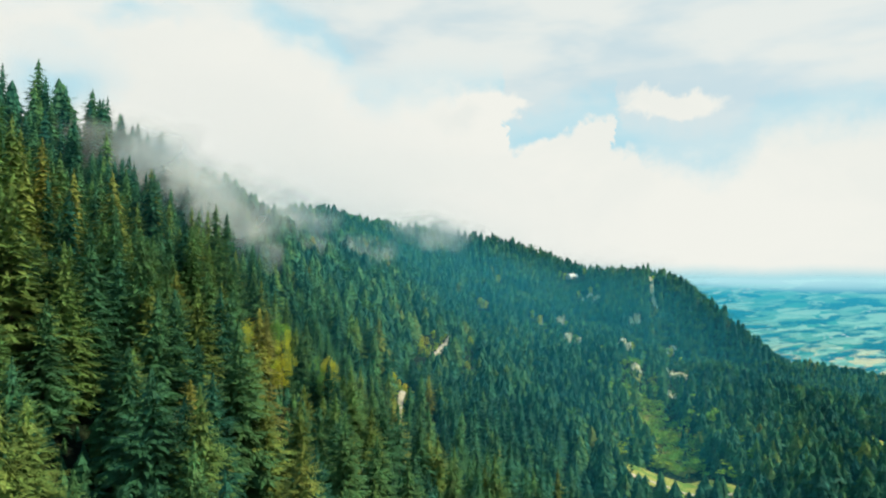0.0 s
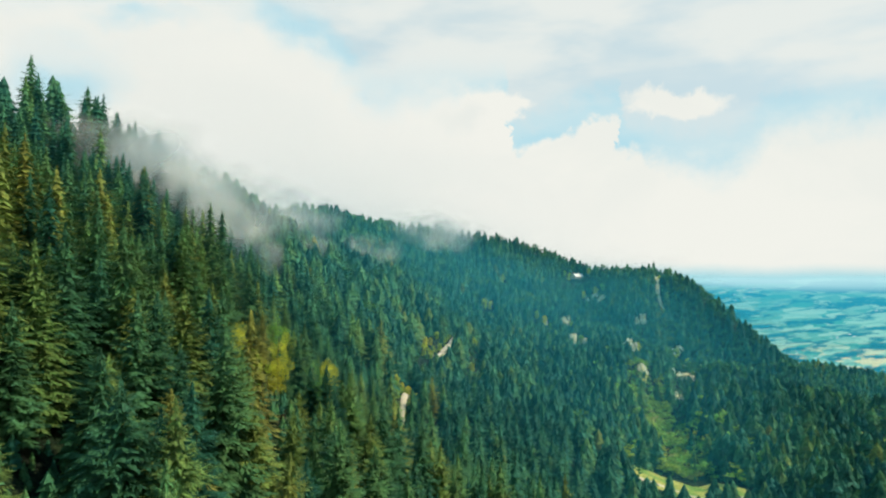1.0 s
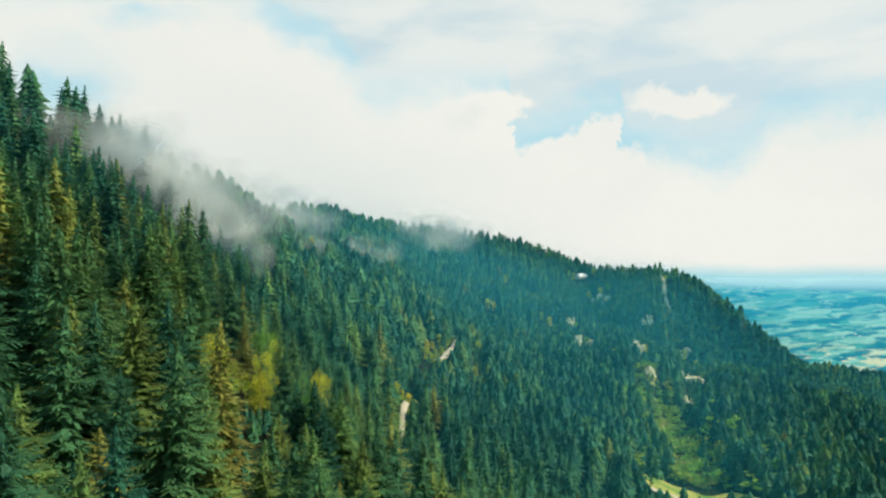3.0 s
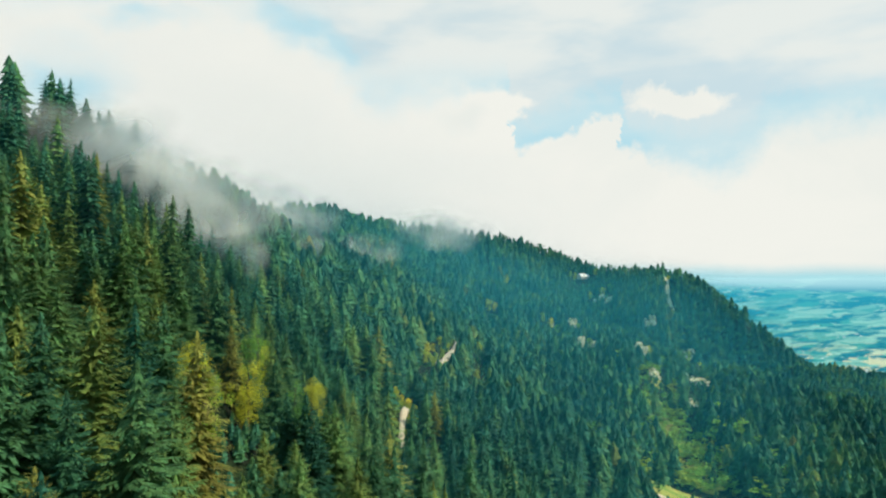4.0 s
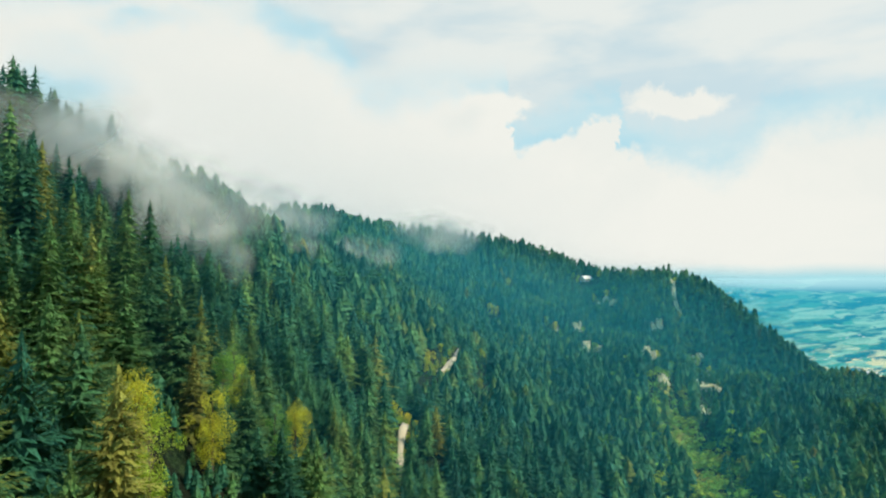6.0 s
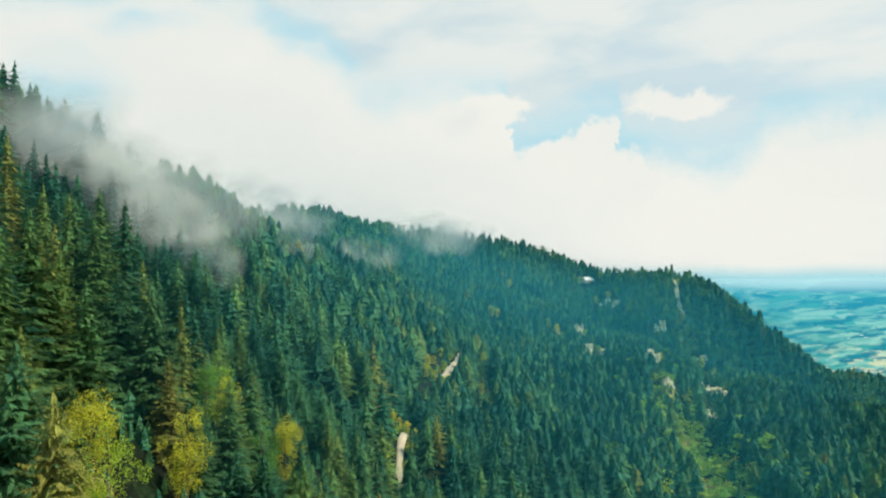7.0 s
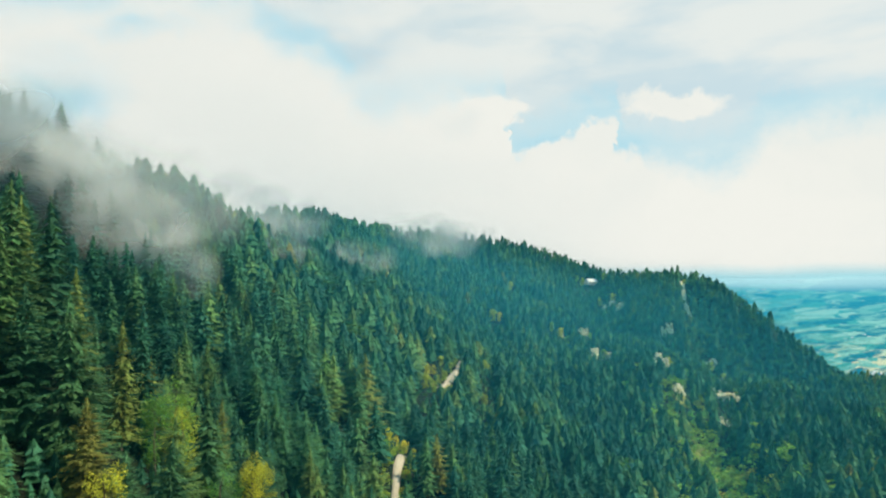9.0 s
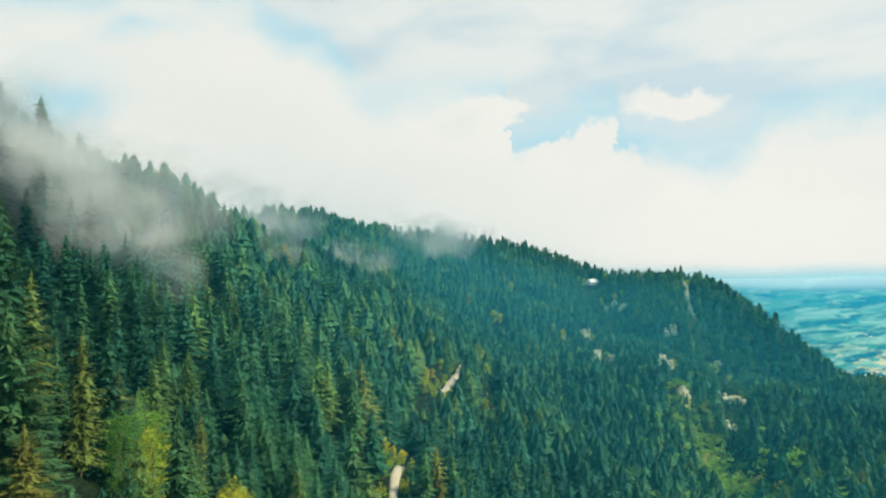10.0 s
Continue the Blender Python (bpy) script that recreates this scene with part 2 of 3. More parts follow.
def make_mist(name="cloud_mist", colour=(0.86, 0.845, 0.82), torn=True):
    m, n = material(name)
    soft = n.add("ShaderNodeAttribute", attribute_name="soft").outputs["Fac"]
    alpha = n.add("ShaderNodeAttribute", attribute_name="thick").outputs["Fac"]
    alpha = n.math("MULTIPLY", alpha, n.ramp(soft, 0.0, 1.0))
    if torn:
        pos = n.add("ShaderNodeNewGeometry").outputs["Position"]
        flat = n.add("ShaderNodeVectorMath", {0: pos, 1: (1.0, 0.5, 1.5)}, operation="MULTIPLY").outputs[0]
        alpha = n.math("MULTIPLY", alpha, n.ramp(n.noise(flat, 0.022, 3, 0.5, 0.15), 0.30, 0.66, 0.15, 1.0))
    d = n.add("ShaderNodeBsdfDiffuse", {"Color": (*colour, 1)})
    t = n.add("ShaderNodeBsdfTranslucent", {"Color": (*colour, 1)})
    lit = n.add("ShaderNodeMixShader", {0: 0.5, 1: d.outputs[0], 2: t.outputs[0]})
    clear = n.add("ShaderNodeBsdfTransparent")
    both = n.add("ShaderNodeMixShader", {0: alpha, 1: clear.outputs[0], 2: lit.outputs[0]})
    n.add("ShaderNodeOutputMaterial", {0: both.outputs[0]})
    return m


def make_plain_paint(name, a, b, scale, rough=0.8):
    m, n = material(name)
    pos = n.add("ShaderNodeTexCoord").outputs["Object"]
    grain = n.noise(pos, scale, 5, 0.65)
    surface(n, n.mix(grain, (*a, 1), (*b, 1)), rough, grain, 0.3, 0.02)
    return m


M_BARK, M_GROUND, M_GRASS, M_GRAVEL, M_ROCK, M_PLAIN, M_MIST = make_bark(), make_ground(), make_grass(), make_gravel(), make_rock(), make_plain(), make_mist()
# The blue of hazy air is put into these sheets' own colour.
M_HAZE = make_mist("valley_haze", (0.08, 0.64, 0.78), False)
M_ROOF = make_plain_paint("pale_sheet_roof", (0.62, 0.58, 0.54), (0.80, 0.77, 0.72), 1.5, 0.5)
M_PLASTER = make_plain_paint("white_plaster", (0.66, 0.63, 0.57), (0.80, 0.78, 0.72), 2.0)
M_TIMBER = make_plain_paint("brown_timber", (0.10, 0.06, 0.035), (0.22, 0.13, 0.07), 3.0)
M_GLASS = make_plain_paint("dark_pane", (0.02, 0.03, 0.04), (0.04, 0.05, 0.06), 1.0, 0.1)


# ---- meshes from arrays ----
def mesh_of(name, verts, tris, mat, floats=None, vectors=None, smooth=False):
    me = bpy.data.meshes.new(name)
    verts, tris = np.asarray(verts, np.float32), np.asarray(tris, np.int32)
    k = tris.shape[1]
    me.vertices.add(len(verts))
    me.vertices.foreach_set("co", verts.ravel())
    me.loops.add(tris.size)
    me.loops.foreach_set("vertex_index", tris.ravel())
    me.polygons.add(len(tris))
    me.polygons.foreach_set("loop_start", np.arange(0, tris.size, k, dtype=np.int32))
    me.polygons.foreach_set("use_smooth", np.full(len(tris), smooth))
    for key, values in (floats or {}).items():
        me.attributes.new(key, "FLOAT", "POINT").data.foreach_set("value", np.asarray(values, np.float32).ravel())
    for key, values in (vectors or {}).items():
        me.attributes.new(key, "FLOAT_VECTOR", "POINT").data.foreach_set("vector", np.asarray(values, np.float32).ravel())
    me.materials.append(mat)
    me.update(calc_edges=True)
    me.validate()
    return me


def part(name, me, parent, label=""):
    ob = new(name, me)
    ob.parent = parent
    return tagged(ob, label) if label else ob


def bm_mesh(name, bm, mat):
    me = bpy.data.meshes.new(name)
    bm.to_mesh(me)
    bm.free()
    me.materials.append(mat)
    return me


# ---- the lie of the land ----
def lattice(ix, iy, seed):
    h = np.sin(ix * 127.1 + iy * 311.7 + seed * 74.7) * 43758.5453
    return h - np.floor(h)


def value_noise(x, y, seed=0):
    ix, iy = np.floor(x), np.floor(y)
    fx, fy = x - ix, y - iy
    fx, fy = fx * fx * (3 - 2 * fx), fy * fy * (3 - 2 * fy)
    a, b = lattice(ix, iy, seed), lattice(ix + 1, iy, seed)
    c, d = lattice(ix, iy + 1, seed), lattice(ix + 1, iy + 1, seed)
    return (a + (b - a) * fx) * (1 - fy) + (c + (d - c) * fx) * fy - 0.5


# the crest of the mountain: x, y, height of the tree tops, depth of the fall, steepness
CREST = np.array([
    (-187, -400, 104, 228, 0.59), (-187, 300, 89, 244, 1.21), (-188, 540, 85, 311, 0.89), (-191, 662, 68, 371, 0.70),
    (-159, 914, 87, 279, 0.64), (-86, 1150, 74, 263, 0.67), (30, 1300, 73, 234, 1.49), (106, 1380, 74, 250, 0.98),
    (285, 1478, 21, 212, 0.71), (332, 1400, -2, 193, 0.64), (372, 1280, -6, 200, 0.62), (391, 1118, 14, 560, 0.88),
    (455, 990, -52, 215, 1.50), (496, 945, -118, 70, 0.66), (530, 955, -142, 50, 0.50), (700, 925, -166, 40, 0.40)])
# knolls and hollows of the slope: x, y, rise, radius
KNOLLS = ((20, 656, 17, 42), (-108, 149, 24, 58), (-94, 240, 20, 26), (-66, 203, 13, 24), (-88, 322, 14, 24), (-16, 348, -34, 28), (-8, 475, -29, 74), (166, 644, -51, 129), (64, 877, -56, 147), (150, 340, -70, 105), (-88, 272, -26, 18))
CANOPY = 25.0


def crest_samples():
    out = []
    for a, b in zip(CREST[:-1], CREST[1:]):
        steps = max(2, int(np.hypot(*(b - a)[:2]) / 25))
        for k in range(steps):
            out.append(a + (b - a) * k / steps)
    out.append(CREST[-1])
    return np.array(out)


SAMPLES = crest_samples()
GULLY = ((384, 1110), (374, 1030), (362, 950), (322, 830), (285, 765), (250, 690), (224, 610), (205, 530))
STRIP = ((262, 800), (238, 735), (243, 690), (236, 620), (215, 545))


def near_line(x, y, line):
    """Distance to a line of points."""
    best = np.full(np.shape(x), 1e9)
    for (ax, ay), (bx, by) in zip(line[:-1], line[1:]):
        dx, dy = bx - ax, by - ay
        t = np.clip(((x - ax) * dx + (y - ay) * dy) / (dx * dx + dy * dy), 0, 1)
        best = np.minimum(best, np.hypot(x - ax - t * dx, y - ay - t * dy))
    return best


def smooth(a, lo, hi):
    t = np.clip((a - lo) / (hi - lo), 0, 1)
    return t * t * (3 - 2 * t)


def canopy(x, y):
    """Height of the tree tops over the plan."""
    x, y = np.asarray(x, float), np.asarray(y, float)
    total, top, soft = np.zeros(np.shape(x)), np.zeros(np.shape(x)), 6.0
    for sx, sy, zc, depth, steep in SAMPLES:
        d = np.hypot(x - sx, y - sy)
        z = zc - depth * (1 - np.exp(-d * steep / depth)) - 0.05 * np.maximum(d - 250, 0)
        w = np.exp(np.clip(z, -320, 200) / soft)
        total, top = total + w, top + w * z
    h = top / total
    for kx, ky, rise, radius in KNOLLS:
        h = h + rise * np.exp(-((x - kx) ** 2 + (y - ky) ** 2) / radius ** 2)
    h = h - 14 * np.exp(-(near_line(x, y, GULLY) / 34) ** 2)
    h = h - 150 * smooth(x, 445, 630) * smooth(y, 985, 1250)
    h = h + 16 * value_noise(x / 90, y / 90, 3) + 7 * value_noise(x / 38, y / 38, 5)
    return np.maximum(h, -230 + 12 * value_noise(x / 120, y / 120, 8))


def ground(x, y):
    x, y = np.asarray(x, float), np.asarray(y, float)
    r = np.hypot(x, y)
    base = canopy(x, y) - CANOPY + 2 * value_noise(x / 14, y / 14, 9)
    far = smooth(r, 1500, 3200)
    return base * (1 - far) - 700 * far


def make_terrain():
    xs = np.concatenate([np.linspace(-4800, -450, 24), np.arange(-420, 940, 9.0), np.linspace(980, 4800, 30)])
    ys = np.concatenate([np.linspace(-2500, -120, 14), np.arange(-100, 1560, 9.0), np.linspace(1600, 4700, 28)])
    gx, gy = np.meshgrid(xs, ys)
    gz = ground(gx, gy)
    nx, ny = len(xs), len(ys)
    idx = np.arange(nx * ny).reshape(ny, nx)
    quads = np.stack([idx[:-1, :-1], idx[:-1, 1:], idx[1:, 1:], idx[1:, :-1]], -1).reshape(-1, 4)
    me = mesh_of("ground", np.stack([gx, gy, gz], -1).reshape(-1, 3), quads, M_GROUND, smooth=True)
    tagged(new("ground", me), "steep mountain ground under dense forest, dark soil and moss", "ground", kind="structure")


def make_backdrop():
    us, ws = np.linspace(-0.2, 1.4, 160), np.linspace(0, 1, 90)
    gu, gw = np.meshgrid(us, ws)
    drop = 0.205 - 0.185 * gw ** 0.8  # angle below eye level
    dist = 3500 + 1250 * gw
    true = 0.62 / drop  # kilometres to the real place
    z = -drop * dist + 6
    hills = value_noise(gu * true * 0.5, true * 0.22, 4) * 55 * smooth(gw, 0.25, 0.6)
    idx = np.arange(gu.size).reshape(gu.shape)
    quads = np.stack([idx[:-1, :-1], idx[:-1, 1:], idx[1:, 1:], idx[1:, :-1]], -1).reshape(-1, 4)
    verts = np.stack([gu * dist, dist, z + hills * 0.4], -1).reshape(-1, 3)
    plan = np.stack([gu * 17 * (0.7 + 2 * drop), drop * 78, gu * 0], -1).reshape(-1, 3)  # patches under low light, drawn out sideways
    # share of painted haze, rising with the distance
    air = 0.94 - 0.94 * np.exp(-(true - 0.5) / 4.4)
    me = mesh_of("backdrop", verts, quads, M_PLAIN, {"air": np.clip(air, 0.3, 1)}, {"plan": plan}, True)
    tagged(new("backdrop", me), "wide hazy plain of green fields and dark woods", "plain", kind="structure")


make_terrain()
make_backdrop()


# ---- spruces ----
def spruce_crown(rng, tiers, points, sprays, twigs):
    """A spruce crown one unit high: ragged layers of foliage, with branch tips that stand out of them."""
    verts, tris = [], []

    def reach_at(h):
        return 0.20 * (1 - math.exp(-2.2 * (1 - h))) * (0.75 + 0.25 * min(1, h * 5)) + 0.003

    def blade(p, q, w):
        """A narrow spray of needles from p to q."""
        b = len(verts)
        d = q - p
        side = Vector((-d.y, d.x, 0)).normalized() * w
        m = p.lerp(q, 0.45)
        verts.extend([tuple(p), tuple(m + side), tuple(q), tuple(m - side)])
        tris.extend([(b, b + 2, b + 1), (b, b + 3, b + 2)])

    for k in range(tiers):
        f = k / (tiers - 1)
        h = 0.06 + 0.91 * f
        reach = reach_at(h) * rng.uniform(0.88, 1.12)
        lift = 1.15 / tiers
        n = max(4, int(round(points * (1 - 0.5 * f))))
        turn, b, m = rng.uniform(0, 6.28), len(verts), n * 2
        verts.append((rng.uniform(-.004, .004), rng.uniform(-.004, .004), min(h + lift, 1.02)))
        for j in range(m):
            a = turn + math.pi * j / n + rng.uniform(-.15, .15)
            tip = j % 2 == 0
            r = reach * (rng.uniform(0.55, 0.85) if tip else rng.uniform(0.3, 0.5))
            z = h + (rng.uniform(-.028, .012) if tip else rng.uniform(.006, .03))
            verts.append((r * math.cos(a), r * math.sin(a), z))
        tris.extend((b, b + 1 + j, b + 1 + (j + 1) % m) for j in range(m))
        for j in range(max(3, int(sprays * (1 - 0.45 * f)))):
            a = rng.uniform(0, 6.28)
            out = Vector((math.cos(a), math.sin(a), 0))
            length = reach * rng.choice((0.8, 0.95, 1.05, 1.15, 1.3))
            root = Vector((0, 0, h + rng.uniform(-0.3, 0.9) * lift)) + out * length * 0.25
            tip = root + out * length * 0.75 - Vector((0, 0, length * (rng.uniform(0.1, 0.45) * (1 - f) - 0.5 * f * f)))
            blade(root, tip, length * (0.045 if twigs > 1 else 0.10))
            for t in range(twigs):
                s0 = 0.15 + 0.8 * (t + rng.random() * 0.8) / twigs
                c = root.lerp(tip, s0)
                b2 = a + (1 if t % 2 else -1) * rng.uniform(0.35, 0.95)
                ln = length * (0.36 - 0.22 * s0) * rng.uniform(0.7, 1.3)
                blade(c, c + Vector((math.cos(b2), math.sin(b2), 0)) * ln - Vector((0, 0, ln * rng.uniform(0.0, 0.6))), ln * (rng.uniform(0.09, 0.16) if twigs > 5 else rng.uniform(0.13, 0.22)))
    return np.array(verts), np.array(tris)


def spruce_far(rng, tiers, points):
    """A spruce seen from far: ragged overlapping skirts, each with its own lean."""
    verts, tris = [], []
    for k in range(tiers):
        f = k / tiers
        low = 0.06 + 0.90 * f
        top = min(low + 1.7 / tiers, 1.0 + 0.02 * rng.random())
        reach = 0.20 * (1 - math.exp(-2.4 * (1 - low))) * rng.uniform(0.85, 1.15)
        b, m = len(verts), points * 2
        verts.append((rng.uniform(-.006, .006), rng.uniform(-.006, .006), top))
        turn = rng.uniform(0, 6.28)
        for j in range(m):
            a = turn + math.pi * j / points + rng.uniform(-.2, .2)
            tip = j % 2 == 0
            r = reach * (rng.uniform(0.90, 1.25) if tip else rng.uniform(0.6, 0.8))
            z = low + (rng.uniform(-.03, .015) if tip else rng.uniform(.01, .03))
            verts.append((r * math.cos(a), r * math.sin(a), z))
        tris += [(b, b + 1 + j, b + 1 + (j + 1) % m) for j in range(m)]
    return np.array(verts), np.array(tris)


def stem(rng, radius, sides=7):
    """A tapered trunk one unit high, slightly bent."""
    rings = ((-0.06, 1.25), (0.03, 1.0), (0.3, 0.78), (0.65, 0.42), (0.97, 0.06))
    verts, quads = [], []
    for k, (z, s) in enumerate(rings):
        bx, by = rng.uniform(-.002, .002), rng.uniform(-.002, .002)
        for j in range(sides):
            a = 6.283 * j / sides
            verts.append((bx + radius * s * math.cos(a), by + radius * s * math.sin(a), z))
    for k in range(len(rings) - 1):
        for j in range(sides):
            quads.append((k * sides + j, k * sides + (j + 1) % sides, (k + 1) * sides + (j + 1) % sides, (k + 1) * sides + j))
    return np.array(verts), np.array(quads)


def scatter(name, templates, places, heights, widths, tints, mat, rng, label, category):
    """Many trees joined into one wood."""
    which = rng.integers(0, len(templates), len(places))
    all_v, all_t, all_c, base = [], [], [], 0
    for k, (v, t) in enumerate(templates):
        sel = np.nonzero(which == k)[0]
        if not len(sel):
            continue
        a = rng.uniform(0, 6.283, len(sel))
        ca, sa = np.cos(a)[:, None], np.sin(a)[:, None]
        hh, ww = heights[sel][:, None], (heights[sel] * widths[sel])[:, None]
        lean = rng.normal(0, 0.012, (len(sel), 2))
        z = v[None, :, 2] * hh
        x = (v[None, :, 0] * ca - v[None, :, 1] * sa) * ww + z * lean[:, :1] + places[sel][:, 0:1]
        y = (v[None, :, 0] * sa + v[None, :, 1] * ca) * ww + z * lean[:, 1:] + places[sel][:, 1:2]
        out = np.stack([x, y, z + places[sel][:, 2:3]], -1).reshape(-1, 3)
        tt = (t[None] + (np.arange(len(sel)) * len(v))[:, None, None] + base).reshape(-1, 3)
        all_v.append(out)
        all_t.append(tt)
        all_c.append(np.repeat(tints[sel], len(v)))
        base += len(out)
    me = mesh_of(name, np.concatenate(all_v), np.concatenate(all_t), mat, {"tint": np.concatenate(all_c)})
    return tagged(new(name, me), label, category, kind="stuff")


ROAD_LOW = ((-19.4, 346), (-20.6, 364), (-20.9, 384), (-19.8, 404), (-17.8, 425))
ROAD_HIGH = ((-3, 566), (1, 582), (6, 600), (11, 618), (15, 638))
SCAR = ((393, 1152), (386, 1122), (377, 1090), (376, 1062))
MEADOW, MEADOW_EAST = (203, 512), (450, 640)
HUT = (305, 1392)
# broad-leaved trees of the near slope and the roadside: x, y, height, yellow
BROADLEAVES = (
    (-55.5, 184, 24, 1), (-51.5, 181, 25, 1), (-50, 207, 21, 1), (-63.5, 253, 19, 0), (-65, 267, 27, 0), (-60, 259, 21, 1), (-44, 258, 23, 1), (-47, 246, 21, 0),
    (-25.5, 360, 6, 1), (-26, 374, 6, 1), (-26, 392, 7, 0), (-26, 412, 9, 1), (-15, 366, 5, 1), (-20, 432, 8, 1), (-16, 436, 7, 1), (-24, 428, 7, 1),
    (-12, 552, 13, 1), (-11, 570, 12, 1), (-7, 588, 9, 1), (-1, 612, 9, 1), (38, 668, 13, 1), (31, 590, 12, 0),
    (73, 1000, 21, 1), (82, 1006, 17, 1), (128, 1268, 22, 1), (166, 992, 20, 1), (158, 1016, 18, 0), (172, 975, 15, 0), (213, 1020, 16, 0),
    (291, 1268, 20, 1), (311, 1254, 19, 1), (322, 1246, 18, 0), (284, 1380, 20, 1), (276, 1386, 18, 0), (330, 1390, 16, 0),
    (364, 968, 17, 1), (356, 958, 15, 1), (372, 950, 14, 1), (330, 828, 14, 0), (262, 806, 14, 0), (205, 915, 16, 0), (283, 905, 15, 1), (-150, 1100, 27, 1), (394, 1135, 14, 1))
# rock faces on the hill: x, y, width, height
OUTCROPS = ((208, 1034, 13, 24), (201, 924, 17, 20), (210, 915, 10, 15), (269, 900, 12, 24), (277, 890, 9, 19), (363, 975, 21, 12), (369, 944, 18, 11), (352, 960, 10, 15),
            (321, 824, 20, 11), (312, 834, 10, 12), (256, 800, 10, 14), (287, 758, 10, 11), (331, 1035, 12, 18), (300, 1240, 18, 12), (307, 1188, 14, 12), (170, 1002, 6, 16))
rng = np.random.default_rng(7)


def forest_places():
    step = 8.8
    gx, gy = np.meshgrid(np.arange(-235, 900, step), np.arange(56, 1560, step))
    x = (gx + rng.uniform(-0.5, 0.5, gx.shape) * step).ravel()
    y = (gy + rng.uniform(-0.5, 0.5, gy.shape) * step).ravel()
    keep = (np.abs(x) < 0.80 * (y + 25) + 20) & (x > -0.78 * y - 25)
    x, y = x[keep], y[keep]
    # openings in the wood
    thick = value_noise(x / 22, y / 22, 31) + 0.6 * value_noise(x / 9, y / 9, 33)
    keep = (thick > np.where(y < 340, -0.47, -0.5)) & (rng.uniform(0, 1, len(x)) < np.where(y < 340, 0.9, np.where(y < 700, 0.9, 0.92)))
    x, y = x[keep], y[keep]
    # what lies behind the crest
    behind = (y > 1250) & (x < 285) & (canopy(x, y) < canopy(x, y - 40) - 12)
    behind |= (x < -205) & (canopy(x + 20, y) > canopy(x, y) + 8)
    x, y = x[~behind], y[~behind]
    bare = (near_line(x, y, ROAD_LOW) < 7.5) | (near_line(x, y, ROAD_HIGH) < 6.5)
    bare |= np.hypot((x + 71) / 9, (y - 236) / 12) < 1
    bare |= ((x - MEADOW[0]) / 62) ** 2 + ((y - MEADOW[1]) / 46) ** 2 < 1
    bare |= (np.abs(x - MEADOW[0] * y / MEADOW[1]) < 46) & (y > 450) & (y < 512)
    bare |= np.hypot((x - MEADOW_EAST[0]) / 36, (y - MEADOW_EAST[1]) / 52) < 1
    bare |= ((x - HUT[0]) / 22) ** 2 + ((y - HUT[1] + 30) / 46) ** 2 < 1
    bare |= near_line(x, y + 14, SCAR) < 6
    for ox, oy, ow, oh in OUTCROPS:
        bare |= (np.abs(x - ox * (y / oy)) < ow * 0.5 + 4) & (y > oy - 66) & (y < oy + 6) & (rng.uniform(0, 1, len(x)) < 0.95)
    for bx, by, *_ in BROADLEAVES:
        bare |= (np.hypot(x - bx, y - by) < 5) | ((np.abs(x - bx * y / by) < 5) & (by < 340) & (y < by) & (y > by - 22)) | ((np.abs(x - bx * y / by) < 9) & (by > 500) & (y < by) & (y > by - 75)) | ((by > 360) & (np.abs(y - by) < 7) & (x > bx) & (x < bx + 16))
    return x[~bare], y[~bare], x[bare], y[bare]


fx, fy, gap_x, gap_y = forest_places()
fz = ground(fx, fy)
patch = value_noise(fx / 60, fy / 60, 21) + 0.5
height = np.clip(rng.normal(24.5, 4.6, len(fx)) * (1 - 0.08 * smooth(fy, 900, 1100)) * (1 - 0.13 * smooth(-fx, 140, 172)) * (0.72 + 0.36 * patch + 0.22 * (value_noise(fx / 26, fy / 26, 51) + 0.5)), 8, 36)
height = height * (1 - 0.14 * smooth(fx, 280, 360) * smooth(fy, 850, 950))
width = rng.uniform(0.95, 1.35, len(fx)) * (1 + 0.32 * smooth(fy, 230, 420))
height = np.where(fy > 820, 24.0 + 0.42 * (height - 22.5), height)
tint = np.clip(0.92 * rng.beta(1.4, 2.3, len(fx)) + 0.6 * value_noise(fx / 40, fy / 40, 41), 0, 1)
gully_d = near_line(fx, fy, STRIP)
bushy = (rng.uniform(0, 1, len(fx)) < np.where(gully_d < 24, 0.92, np.where(gully_d < 60, 0.22, np.where((fx > 230) & (fy > 760), 0.30, np.where(fy > 760, 0.12, np.where(fy > 480, 0.05, 0.0))))))
place = np.stack([fx, fy, fz - 0.4], -1)
# how near each tree comes before it is passed
passed = np.maximum(np.maximum(fy - 130, np.abs(fx) / 0.7), (2 - fz - height) / 0.37)

NEAR = (~bushy) & (fy < 340) & (fx > -185)
NEXT = (~bushy) & ~NEAR & (fy < 470) & (fx > -190) & (fx < 90)
order = np.nonzero(NEAR)[0]
order = order[np.argsort(passed[order])]
single, following = order[:300], order[300:560]
close = np.concatenate([order[560:], np.nonzero(NEXT)[0]])
mid = np.nonzero((~bushy) & ~NEAR & ~NEXT & (fy < 760))[0]
far = np.nonzero((~bushy) & ~NEAR & (fy >= 760))[0]

crown_rng = random.Random(3)
CROWNS = [spruce_crown(crown_rng, 30, 12, 17, 12) for _ in range(4)]
CROWNS_BACK = [spruce_crown(crown_rng, 24, 9, 12, 6) for _ in range(4)]
CLOSE = [spruce_crown(crown_rng, 14, 10, 8, 1) for _ in range(8)]
MID = [spruce_far(crown_rng, 8, 6) for _ in range(8)]
FAR = [spruce_far(crown_rng, 6, 5) for _ in range(8)]


